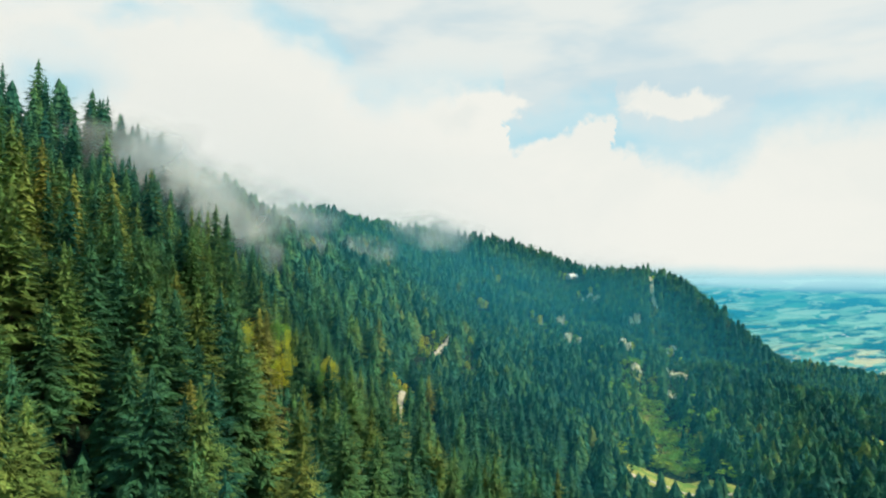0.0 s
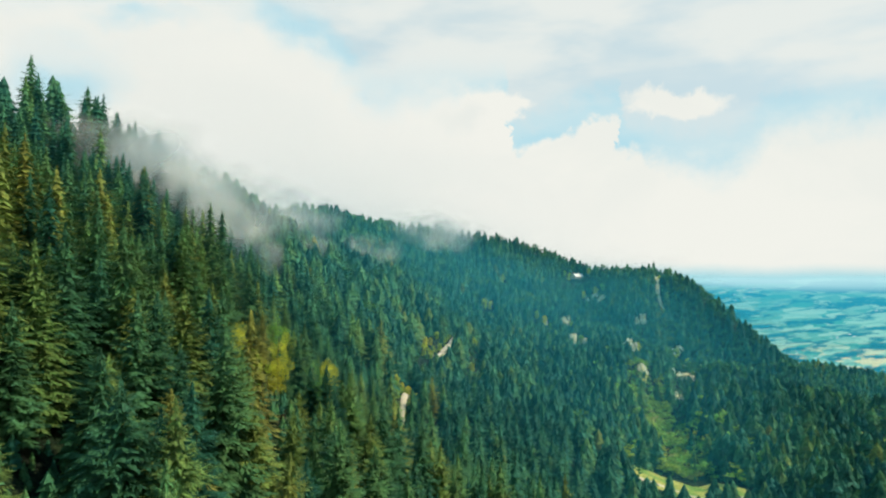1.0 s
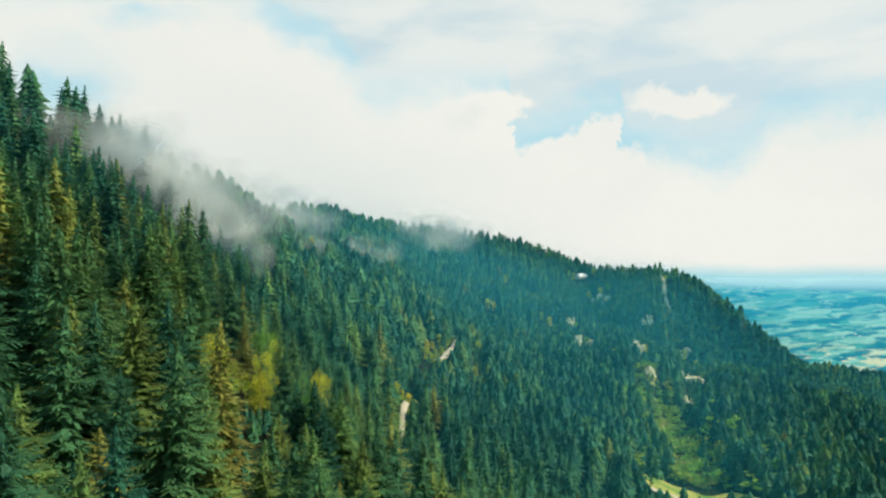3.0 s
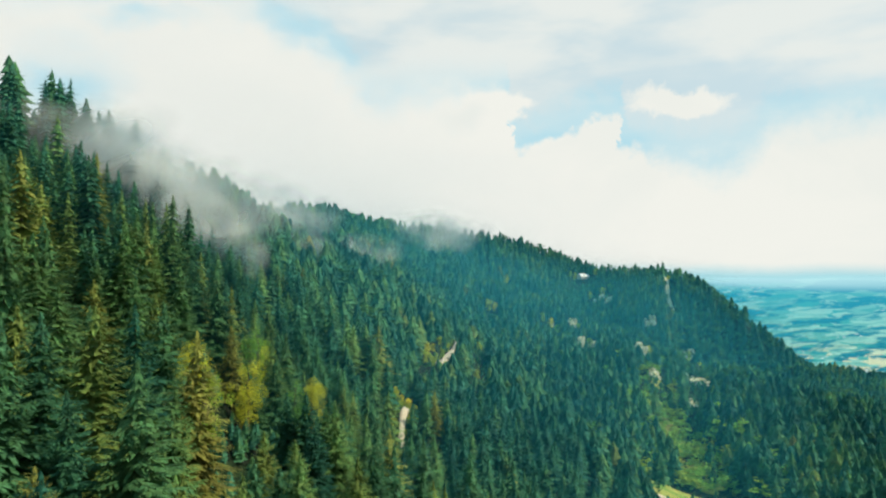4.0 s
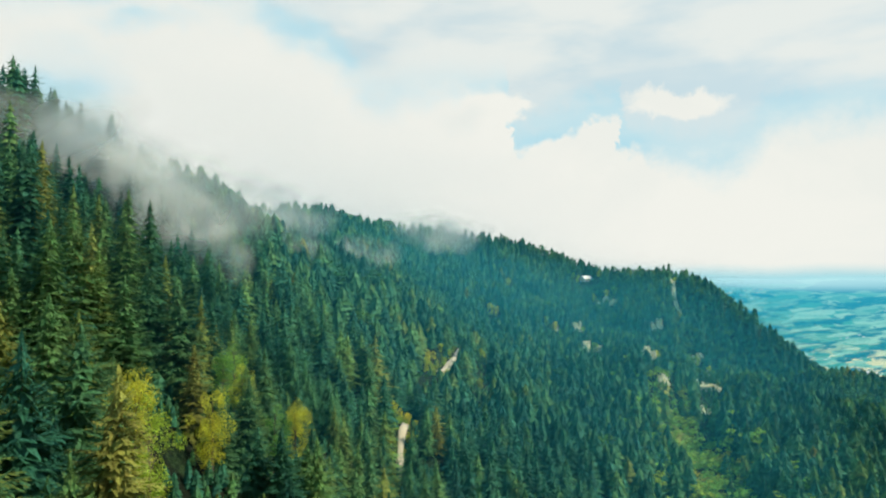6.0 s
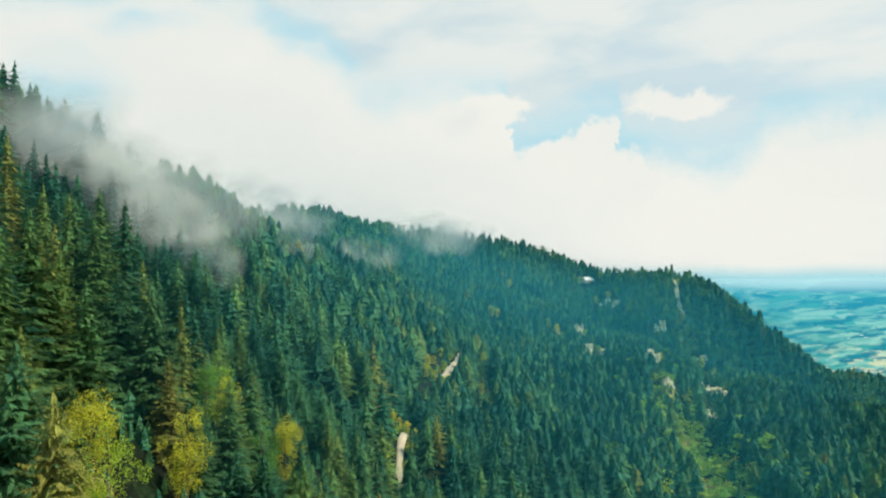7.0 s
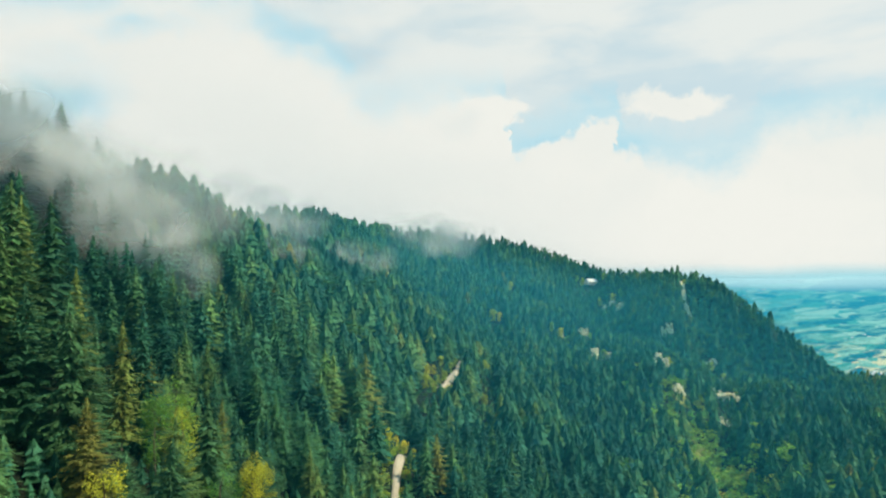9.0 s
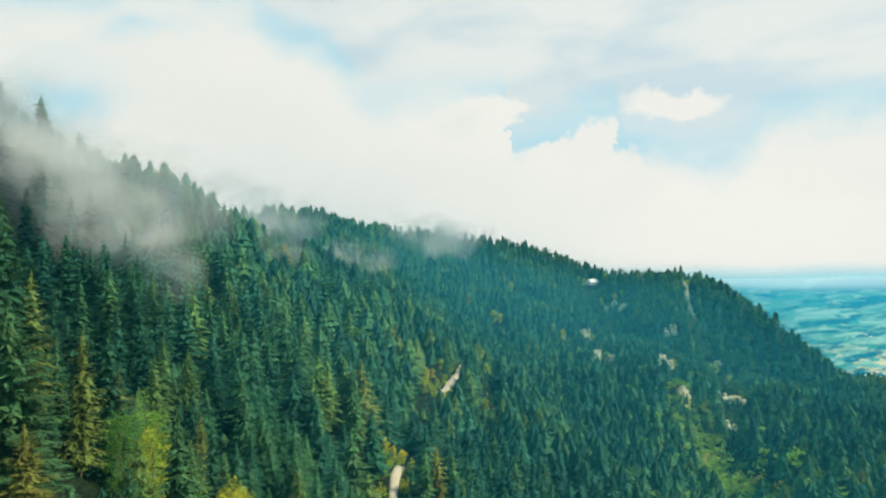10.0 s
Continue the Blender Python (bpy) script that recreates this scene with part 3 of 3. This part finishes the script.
def make_spruces():
    stems = [mesh_of("trunk", *stem(crown_rng, 0.011), M_BARK, smooth=True) for _ in range(3)]
    made = []
    for c, (v, t) in enumerate(CROWNS + CROWNS_BACK):
        ob = tagged(new("spruce_tree"), "tall green spruce with drooping needled branches on the slope", "spruce", "spruces of the near slope")
        part("trunk", stems[c % 3], ob)
        part("crown", mesh_of("crown", v, t, M_NEEDLE), ob)
        made.append(ob)
    used = set()
    for k, i in enumerate(single):
        m = pose(*place[i], rng.normal(0, 0.7), rng.normal(0, 0.7), rng.uniform(0, 360))
        c = k % 4 if k < 120 else 4 + k % 4
        ob = copy_thing(made[c], m) if c in used else made[c]
        used.add(c)
        w = height[i] * width[i]
        ob.matrix_basis = m @ Matrix.Diagonal((w, w, height[i], 1))


make_spruces()
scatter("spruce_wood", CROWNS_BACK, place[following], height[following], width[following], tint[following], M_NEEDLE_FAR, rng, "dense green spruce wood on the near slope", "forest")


def make_saplings():
    """Young spruces in the gaps of the near slope."""
    x, y = rng.uniform(-150, 5, 3200), rng.uniform(56, 335, 3200)
    keep = (x > -0.78 * y - 10) & (near_line(x, y, ROAD_LOW) > 7.5) & (np.hypot((x + 71) / 9, (y - 236) / 12) > 1)
    keep &= np.array([np.min(np.hypot(fx - a, fy - b)) > 2.6 for a, b in zip(x, y)])
    x, y = x[keep], y[keep]
    spots = np.stack([x, y, ground(x, y) - 0.3], -1)
    scatter("spruce_saplings", FAR, spots, rng.uniform(2.5, 7, len(x)), rng.uniform(1.2, 1.7, len(x)), rng.uniform(0.2, 0.75, len(x)), M_NEEDLE_FAR, rng, "young green spruces filling gaps in the wood", "saplings")


make_saplings()


def make_undergrowth():
    """Low young growth in the clearings, and bushes along the forest road."""
    x = np.repeat(gap_x, 4) + rng.uniform(-5, 5, 4 * len(gap_x))
    y = np.repeat(gap_y, 4) + rng.uniform(-5, 5, 4 * len(gap_x))
    keep = (y > 300) & (near_line(x, y, ROAD_LOW) > 4) & (near_line(x, y, ROAD_HIGH) > 4) & (near_line(x, y, SCAR) > 5)
    keep &= (((x - MEADOW[0]) / 62) ** 2 + ((y - MEADOW[1]) / 46) ** 2 > 1) & (np.hypot((x - MEADOW_EAST[0]) / 36, (y - MEADOW_EAST[1]) / 52) > 1) & (np.hypot(x - HUT[0], y - HUT[1] + 14) > 24)
    x, y = x[keep], y[keep]
    spots = np.stack([x, y, ground(x, y) - 0.3], -1)
    scatter("spruce_saplings", FAR, spots, rng.uniform(2.5, 8, len(x)), rng.uniform(1.3, 1.9, len(x)), rng.uniform(0.3, 0.95, len(x)), M_NEEDLE_FAR, rng, "young green spruces growing up in small clearings", "saplings")
    road = np.array(ROAD_LOW + ROAD_HIGH)
    pick = rng.integers(0, len(road), 320)
    x, y = road[pick, 0] + rng.choice((-1, -1, 1), 320) * rng.uniform(2.2, 6.0, 320), road[pick, 1] + rng.uniform(-10, 10, 320)
    keep = (near_line(x, y, ROAD_LOW) > 2.0) & (near_line(x, y, ROAD_HIGH) > 2.0)
    x, y = x[keep], y[keep]
    spots = np.stack([x, y, ground(x, y) - 0.2], -1)
    scatter("roadside_bushes", LEAF_FAR, spots, rng.uniform(1.5, 4.5, len(x)), rng.uniform(1.3, 2.0, len(x)), rng.uniform(0.6, 1, len(x)), M_LEAF_FAR, rng, "yellow-green bushes along the gravel forest road", "bushes")


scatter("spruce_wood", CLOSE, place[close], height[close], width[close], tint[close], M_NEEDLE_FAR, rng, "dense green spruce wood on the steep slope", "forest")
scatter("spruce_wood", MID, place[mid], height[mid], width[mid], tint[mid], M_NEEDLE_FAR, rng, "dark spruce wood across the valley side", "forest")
scatter("spruce_wood", FAR, place[far], height[far], width[far], tint[far], M_NEEDLE_FAR, rng, "far spruce wood covering the hill, tinted blue-green for haze", "forest")


# ---- broad-leaved trees ----
def leaf_crown(rng, clumps, leaves, size):
    """Leaf sprays in lumpy clumps round the limbs; one unit high."""
    verts, tris = [], []
    for _ in range(clumps):
        a, h = rng.uniform(0, 6.28), rng.uniform(0.24, 0.93)
        r = 0.29 * math.sin(math.pi * (h - 0.16) / 0.84) ** 0.7 * math.sqrt(rng.uniform(0.05, 1)) * rng.choice((0.7, 1.0, 1.15))
        cx, cy, cz, cr = r * math.cos(a), r * math.sin(a), h, rng.uniform(0.06, 0.12)
        for _ in range(leaves):
            d = Vector((rng.gauss(0, 1), rng.gauss(0, 1), rng.gauss(0, 1))).normalized()
            p = Vector((cx, cy, cz)) + d * cr * rng.uniform(0.6, 1.05)
            s = Vector((rng.gauss(0, 1), rng.gauss(0, 1), rng.gauss(0, 0.5))).normalized() * size * rng.uniform(0.6, 1.3)
            q = s.cross(d).normalized() * size * rng.uniform(0.3, 0.7)
            b = len(verts)
            verts += [tuple(p - s), tuple(p + q + d * size * 0.3), tuple(p + s), tuple(p - q + d * size * 0.3)]
            tris += [(b, b + 1, b + 2), (b, b + 2, b + 3)]
    return np.array(verts), np.array(tris)


LEAF_FAR = [leaf_crown(crown_rng, 12, 9, 0.06) for _ in range(4)]
make_undergrowth()
bush = np.nonzero(bushy & (fy >= 340) & (gully_d < 60))[0]
scatter("broadleaf_wood", LEAF_FAR, place[bush], height[bush] * np.where(gully_d[bush] < 30, 0.45, 0.75), width[bush] * 1.3, rng.beta(1.5, 1.6, len(bush)), M_LEAF_FAR, rng, "light green broad-leaved trees and bushes in the gully", "forest")
bush = np.nonzero(bushy & (fy >= 340) & (gully_d >= 60))[0]
scatter("broadleaf_wood", LEAF_FAR, place[bush], height[bush] * 0.88, width[bush] * 1.15, rng.beta(1.2, 2.5, len(bush)), M_BEECH_FAR, rng, "dark green beeches mixed into the far spruce wood", "forest")


def limbed_trunk(rng):
    """Trunk with a few forking limbs, one unit high."""
    bm = bmesh.new()

    def limb(a, b, ra, rb, sides=6):
        a, b = Vector(a), Vector(b)
        turn = (b - a).to_track_quat("Z", "Y")
        rings = []
        for p, r in ((a, ra), (a.lerp(b, 0.5) + Vector((rng.uniform(-.008, .008), rng.uniform(-.008, .008), 0)), (ra + rb) / 2), (b, rb)):
            rings.append([bm.verts.new(p + turn @ Vector((r * math.cos(6.283 * k / sides), r * math.sin(6.283 * k / sides), 0))) for k in range(sides)])
        for lo, hi in zip(rings[:-1], rings[1:]):
            for k in range(sides):
                bm.faces.new((lo[k], lo[(k + 1) % sides], hi[(k + 1) % sides], hi[k]))

    limb((0, 0, -0.06), (0.01, 0, 0.42), 0.020, 0.013)
    limb((0.01, 0, 0.40), (0.0, 0.02, 0.86), 0.013, 0.003)
    for k in range(7):
        a, h = rng.uniform(0, 6.28), 0.26 + 0.08 * k
        r = rng.uniform(0.10, 0.2) * (1 - 0.09 * k)
        limb((0.006, 0, h), (r * math.cos(a), r * math.sin(a), h + rng.uniform(0.08, 0.18)), 0.008, 0.002)
    return bm_mesh("trunk", bm, M_BARK)


def make_broadleaves():
    trunks = [limbed_trunk(crown_rng) for _ in range(3)]
    shapes = [leaf_crown(crown_rng, 44, 105, 0.0105) for _ in range(3)]
    green = [mesh_of("crown", v, t, M_LEAF) for v, t in shapes]
    yellow = [mesh_of("crown", v, t, M_LEAF_YELLOW_NEAR) for v, t in shapes]
    shapes = [leaf_crown(crown_rng, 30, 26, 0.040) for _ in range(3)]
    green_far, yellow_far = [mesh_of("crown", v, t, M_LEAF) for v, t in shapes], [mesh_of("crown", v, t, M_LEAF_YELLOW) for v, t in shapes]
    for k, (x, y, h, warm) in enumerate(BROADLEAVES):
        label = "yellowing broad-leaved tree among dark spruces" if warm else "light green broad-leaved tree among dark spruces"
        ob = tagged(new("broadleaf_tree"), label, "tree", "broad-leaved trees of the slope")
        part("trunk", trunks[k % 3], ob)
        part("crown", ((yellow_far if warm else green_far) if y > 340 else (yellow if warm else green))[k % 3], ob)
        ob.matrix_basis = pose(x, y, float(ground(x, y)) - 0.3, 0, 0, 77 * k) @ Matrix.Diagonal((h * (0.85 if y > 340 else 0.68), h * (0.85 if y > 340 else 0.68), h, 1))


make_broadleaves()


# ---- tracks and meadow ----
def ribbon(name, line, half, mat, label, category, lift=1.0):
    pts = []
    for (ax, ay), (bx, by) in zip(line[:-1], line[1:]):
        for k in range(8):
            pts.append((ax + (bx - ax) * k / 8, ay + (by - ay) * k / 8))
    pts.append(line[-1])
    p = np.array(pts, float)
    for _ in range(6):
        p[1:-1] = (p[:-2] + 2 * p[1:-1] + p[2:]) / 4
    t = np.gradient(p, axis=0)
    t /= np.linalg.norm(t, axis=1)[:, None]
    nrm = np.stack([-t[:, 1], t[:, 0]], -1)
    across = np.array([-1.0, -0.6, 0, 0.6, 1.0]) * half
    uneven = 1 + 0.7 * value_noise(p[:, 1] / 6, p[:, 0] / 6, 12)
    q = p[:, None, :] + nrm[:, None, :] * (across[None, :] * uneven[:, None])[..., None]
    z = np.maximum(ground(q[..., 0], q[..., 1]), ground(p[:, 0], p[:, 1])[:, None]) + lift
    z = z + np.array([-1.6, 0.0, 0.05, 0.0, -1.6])[None]
    idx = np.arange(z.size).reshape(z.shape)
    quads = np.stack([idx[:-1, :-1], idx[:-1, 1:], idx[1:, 1:], idx[1:, :-1]], -1).reshape(-1, 4)
    me = mesh_of(name, np.concatenate([q, z[..., None]], -1).reshape(-1, 3), quads, mat, smooth=True)
    return tagged(new(name, me), label, category, kind="structure")


ribbon("road_1", ROAD_LOW, 1.7, M_GRAVEL, "pale gravel forest road through the trees", "road")
ribbon("path", SCAR, 3.4, M_ROCK, "bare ochre earth scar below the crest", "path")
ribbon("road_2", ROAD_HIGH, 2.3, M_GRAVEL, "pale gravel forest road higher on the slope", "road")


def draped(name, cx, cy, rx, ry, mat, label, category, lift=1.0):
    """A patch laid over the ground, with an uneven rim."""
    rings, spokes = 9, 48
    f, a = np.meshgrid((np.arange(rings) + 0.02) / (rings - 1), 6.2832 * np.arange(spokes) / spokes, indexing="ij")
    w = f * (1 + 0.6 * value_noise(3 * np.cos(a) + cx, 3 * np.sin(a) + cy, 5))
    x, y = cx + rx * w * np.cos(a), cy + ry * w * np.sin(a)
    z = ground(x, y) + lift
    z[-1] -= 1.6
    verts, quads = np.stack([x, y, z], -1).reshape(-1, 3), []
    for i in range(rings - 1):
        for j in range(spokes):
            quads.append((i * spokes + j, i * spokes + (j + 1) % spokes, (i + 1) * spokes + (j + 1) % spokes, (i + 1) * spokes + j))
    return tagged(new(name, mesh_of(name, verts, quads, mat, smooth=True)), label, category, kind="structure")


draped("meadow_1", *MEADOW, 58, 44, M_GRASS, "sunlit green meadow at the foot of the gully", "meadow")
draped("meadow_2", *MEADOW_EAST, 34, 48, M_GRASS, "small green meadow between dark woods", "meadow")
ribbon("road_3", ((150, 492), (172, 500), (198, 503), (228, 500), (250, 494)), 3.0, M_GRAVEL, "pale gravel track across the meadow", "road", 1.6)
for px, py, rx, ry in ((255, 790, 8, 13), (238, 738, 12, 18), (240, 700, 13, 18), (243, 664, 11, 16), (236, 622, 12, 18), (226, 580, 12, 17), (258, 668, 8, 11)):
    draped("gully_grass", px, py, rx, ry, M_GRASS, "light green grass in the wooded gully", "grass")


# ---- rock outcrops ----
def rock_outcrop(rng, x, y, wide, tall, label):
    """A craggy limestone face: fractured upright ribs of uneven height, leaning into the slope."""
    bm = bmesh.new()
    sides, levels = 9, 7
    for k in range(rng.randint(5, 8)):
        cx, cy = x + rng.uniform(-0.5, 0.5) * wide, y + rng.uniform(-3, 4)
        cz, h = float(ground(cx, cy)) - 2.5, tall * rng.uniform(0.45, 0.8) + 2.5
        w, d = wide * rng.uniform(0.16, 0.34), rng.uniform(2.0, 3.6)
        lean, twist = rng.uniform(0.1, 0.5), rng.uniform(-0.5, 0.5)
        rings = []
        for i in range(levels):
            f = i / (levels - 1)
            step = rng.uniform(0.75, 1.15) * (1 - 0.35 * f ** 2)
            ox, oy = rng.uniform(-0.3, 0.3) * w, lean * h * f + rng.uniform(-0.4, 0.4)
            ring = []
            for j in range(sides):
                a = 6.2832 * j / sides + twist
                r = step * rng.uniform(0.7, 1.2)
                ring.append(bm.verts.new((cx + ox + r * w * math.cos(a), cy + oy + r * d * math.sin(a), cz + h * f + rng.uniform(-0.5, 0.5))))
            rings.append(ring)
        for lo, hi in zip(rings[:-1], rings[1:]):
            for j in range(sides):
                bm.faces.new((lo[j], lo[(j + 1) % sides], hi[(j + 1) % sides], hi[j]))
        bm.faces.new(rings[-1])
    bmesh.ops.recalc_face_normals(bm, faces=bm.faces)
    return tagged(new("rock_outcrop", bm_mesh("rock_outcrop", bm, M_ROCK)), label, "rock", "rock outcrops on the wooded hill")


stone_rng = random.Random(11)
for ox, oy, ow, oh in OUTCROPS:
    rock_outcrop(stone_rng, ox, oy, ow, oh, "pale ochre limestone face between the trees")


# ---- mountain hut on the crest ----
def box(bm, cx, cy, cz, sx, sy, sz, bevel=0.0):
    made = bmesh.ops.create_cube(bm, size=1.0, matrix=Matrix.Translation((cx, cy, cz)) @ Matrix.Diagonal((sx, sy, sz, 1)))
    if bevel:
        edges = {e for v in made["verts"] for e in v.link_edges}
        bmesh.ops.bevel(bm, geom=list(edges), offset=bevel, segments=1, affect="EDGES")


def make_hut():
    ob = tagged(new("mountain_hut"), "white mountain hut with a pale roof on the wooded crest", "house")
    long, deep, wall_h, rise = 24.0, 13.0, 6.0, 5.5
    bm = bmesh.new()
    box(bm, 0, 0, wall_h / 2, long, deep, wall_h)
    part("wall", bm_mesh("wall", bm, M_PLASTER), ob)
    bm = bmesh.new()
    for side in (-1, 1):
        eave, ridge = (deep / 2 + 1.2), wall_h + rise
        pts = [(-long / 2 - 1, side * eave, wall_h - 0.8), (long / 2 + 1, side * eave, wall_h - 0.8), (long / 2 + 1, 0, ridge), (-long / 2 - 1, 0, ridge)]
        lower = [bm.verts.new(p) for p in pts]
        upper = [bm.verts.new((a, b, c + 0.35)) for a, b, c in pts]
        bm.faces.new(lower)
        bm.faces.new(upper)
        for k in range(4):
            bm.faces.new((lower[k], lower[(k + 1) % 4], upper[(k + 1) % 4], upper[k]))
    for side in (-1, 1):
        bm.faces.new([bm.verts.new(p) for p in ((side * long / 2, -deep / 2, wall_h), (side * long / 2, deep / 2, wall_h), (side * long / 2, 0, wall_h + rise - 0.2))])
    bmesh.ops.recalc_face_normals(bm, faces=bm.faces)
    roof = part("roof", bm_mesh("roof", bm, M_ROOF), ob, "pale sheet-metal roof")
    bm = bmesh.new()
    box(bm, 5, -2, wall_h + rise, 0.9, 0.9, 2.2, 0.05)
    part("chimney", bm_mesh("chimney", bm, M_PLASTER), roof)
    pane, shutter = bmesh.new(), bmesh.new()
    box(pane, 0, 0, 0, 1.1, 0.12, 1.4)
    box(shutter, 0, 0, 0, 0.5, 0.1, 1.5)
    pane, shutter = bm_mesh("window", pane, M_GLASS), bm_mesh("shutter", shutter, M_TIMBER)
    for level in (1.7, 4.4):
        for k in range(7):
            w = part("window", pane, ob)
            w.location = (-9.6 + 3.2 * k, -deep / 2 - 0.04, level)
            for side in (-1, 1):
                sh = part("shutter", shutter, w)
                sh.location = (side * 0.83, -0.03, 0)
    ob.matrix_basis = pose(*HUT, float(ground(*HUT)) + 0.5, 0, 0, 34)


make_hut()


# ---- village on the plain ----
def make_village():
    verts, tris, r = [], [], random.Random(5)
    for k in range(26):
        u, d = 0.628 + r.uniform(-0.035, 0.05), 3520 + r.uniform(0, 110)
        cx, cy = u * d, d
        w = (d - 3500) / 1250
        cz = -(0.205 - 0.185 * max(w, 0) ** 0.8) * d + 4
        a, b, h = r.uniform(7, 16), r.uniform(6, 9), r.uniform(5, 8)
        n = len(verts)
        verts += [(cx - a, cy - b, cz), (cx + a, cy - b, cz), (cx + a, cy + b, cz), (cx - a, cy + b, cz),
                  (cx - a, cy - b, cz + h), (cx + a, cy - b, cz + h), (cx + a, cy + b, cz + h), (cx - a, cy + b, cz + h), (cx - a, cy, cz + h * 1.7), (cx + a, cy, cz + h * 1.7)]
        tris += [(n, n + 1, n + 5), (n, n + 5, n + 4), (n + 1, n + 2, n + 6), (n + 1, n + 6, n + 5), (n + 2, n + 3, n + 7), (n + 2, n + 7, n + 6), (n + 3, n, n + 4), (n + 3, n + 4, n + 7),
                 (n + 4, n + 5, n + 9), (n + 4, n + 9, n + 8), (n + 7, n + 9, n + 6), (n + 7, n + 8, n + 9), (n + 4, n + 8, n + 7), (n + 5, n + 6, n + 9)]
    tagged(new("village", mesh_of("village", verts, tris, M_PLASTER)), "far white village houses on the plain", "village", kind="stuff")


make_village()


# ---- cloud shreds on the slope and haze in the valley ----
def mist_bank(name, label, start, end, radius, count, thick, seed):
    """Overlapping thin veils of cloud along a stretch of the slope."""
    r = random.Random(seed)
    verts, quads, soft, rings, spokes = [], [], [], 7, 20
    a, b = Vector(start), Vector(end)
    for _ in range(count):
        f = r.random()
        c = a.lerp(b, f) + Vector((r.gauss(0, 0.3), r.gauss(0, 0.6), r.gauss(0, 0.2))) * radius
        turn = Euler((r.gauss(0, 0.25), r.gauss(0, 0.35), r.gauss(0, 0.45))).to_matrix()
        sx, sz = radius * r.uniform(0.7, 1.4), radius * r.uniform(0.45, 0.85)
        n = len(verts)
        for i in range(rings):
            q = i / (rings - 1)
            for j in range(spokes):
                t = 6.2832 * j / spokes
                bend = 0.25 * radius * q * q
                verts.append(tuple(c + turn @ Vector((sx * q * math.cos(t), bend, sz * q * math.sin(t)))))
                soft.append(1 - q * q)
        for i in range(rings - 1):
            for j in range(spokes):
                quads.append((n + i * spokes + j, n + i * spokes + (j + 1) % spokes, n + (i + 1) * spokes + (j + 1) % spokes, n + (i + 1) * spokes + j))
    me = mesh_of(name, verts, quads, M_MIST, {"soft": soft, "thick": [thick] * len(soft)}, smooth=True)
    return tagged(new(name, me), label, "mist", kind="stuff")


TORN, CAUGHT = "torn grey cloud drifting along the wooded slope", "thin grey cloud caught in the tree tops"
mist_bank("mist", TORN, (-162, 345, 57), (-112, 354, 20), 29, 28, 0.36, 1)
mist_bank("mist", TORN, (-170, 420, 62), (-140, 520, 36), 28, 10, 0.17, 2)
mist_bank("mist", CAUGHT, (-180, 640, 58), (-120, 720, 28), 34, 12, 0.26, 3)
mist_bank("mist", CAUGHT, (-62, 1030, 50), (60, 1160, 48), 44, 14, 0.26, 4)
mist_bank("mist", CAUGHT, (-105, 690, 22), (-58, 740, 2), 24, 7, 0.20, 8)
mist_bank("mist", CAUGHT, (-94, 345, 3), (-89, 352, -4), 11, 6, 0.15, 5)
mist_bank("mist", CAUGHT, (-150, 560, 30), (-110, 590, 12), 22, 8, 0.20, 6)


def make_haze():
    """Haze between the slopes, imitated by faint upright sheets tinted blue, denser farther off."""
    verts, quads, soft = [], [], []
    thick = []
    for k, y in enumerate((215, 260, 315, 390, 480, 560, 640, 720, 800, 880, 960, 1040, 1120)):
        n, us, zs = len(verts), np.linspace(-0.75, 1.0, 30), np.linspace(-260, 140, 20)
        for z in zs:
            for u in us:
                verts.append((u * y, y + 0.04 * y * math.sin(3 * u + k), z))
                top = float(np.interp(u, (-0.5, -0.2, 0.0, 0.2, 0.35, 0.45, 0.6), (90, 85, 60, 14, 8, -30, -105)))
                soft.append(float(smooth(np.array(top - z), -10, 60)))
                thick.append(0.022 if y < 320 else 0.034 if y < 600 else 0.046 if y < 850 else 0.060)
        for i in range(len(zs) - 1):
            for j in range(len(us) - 1):
                quads.append((n + i * 30 + j, n + i * 30 + j + 1, n + (i + 1) * 30 + j + 1, n + (i + 1) * 30 + j))
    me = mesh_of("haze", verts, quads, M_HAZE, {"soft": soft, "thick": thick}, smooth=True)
    tagged(new("haze", me), "faint blue-tinted sheets standing in for haze in the wooded valley", "haze", kind="stuff")


make_haze()
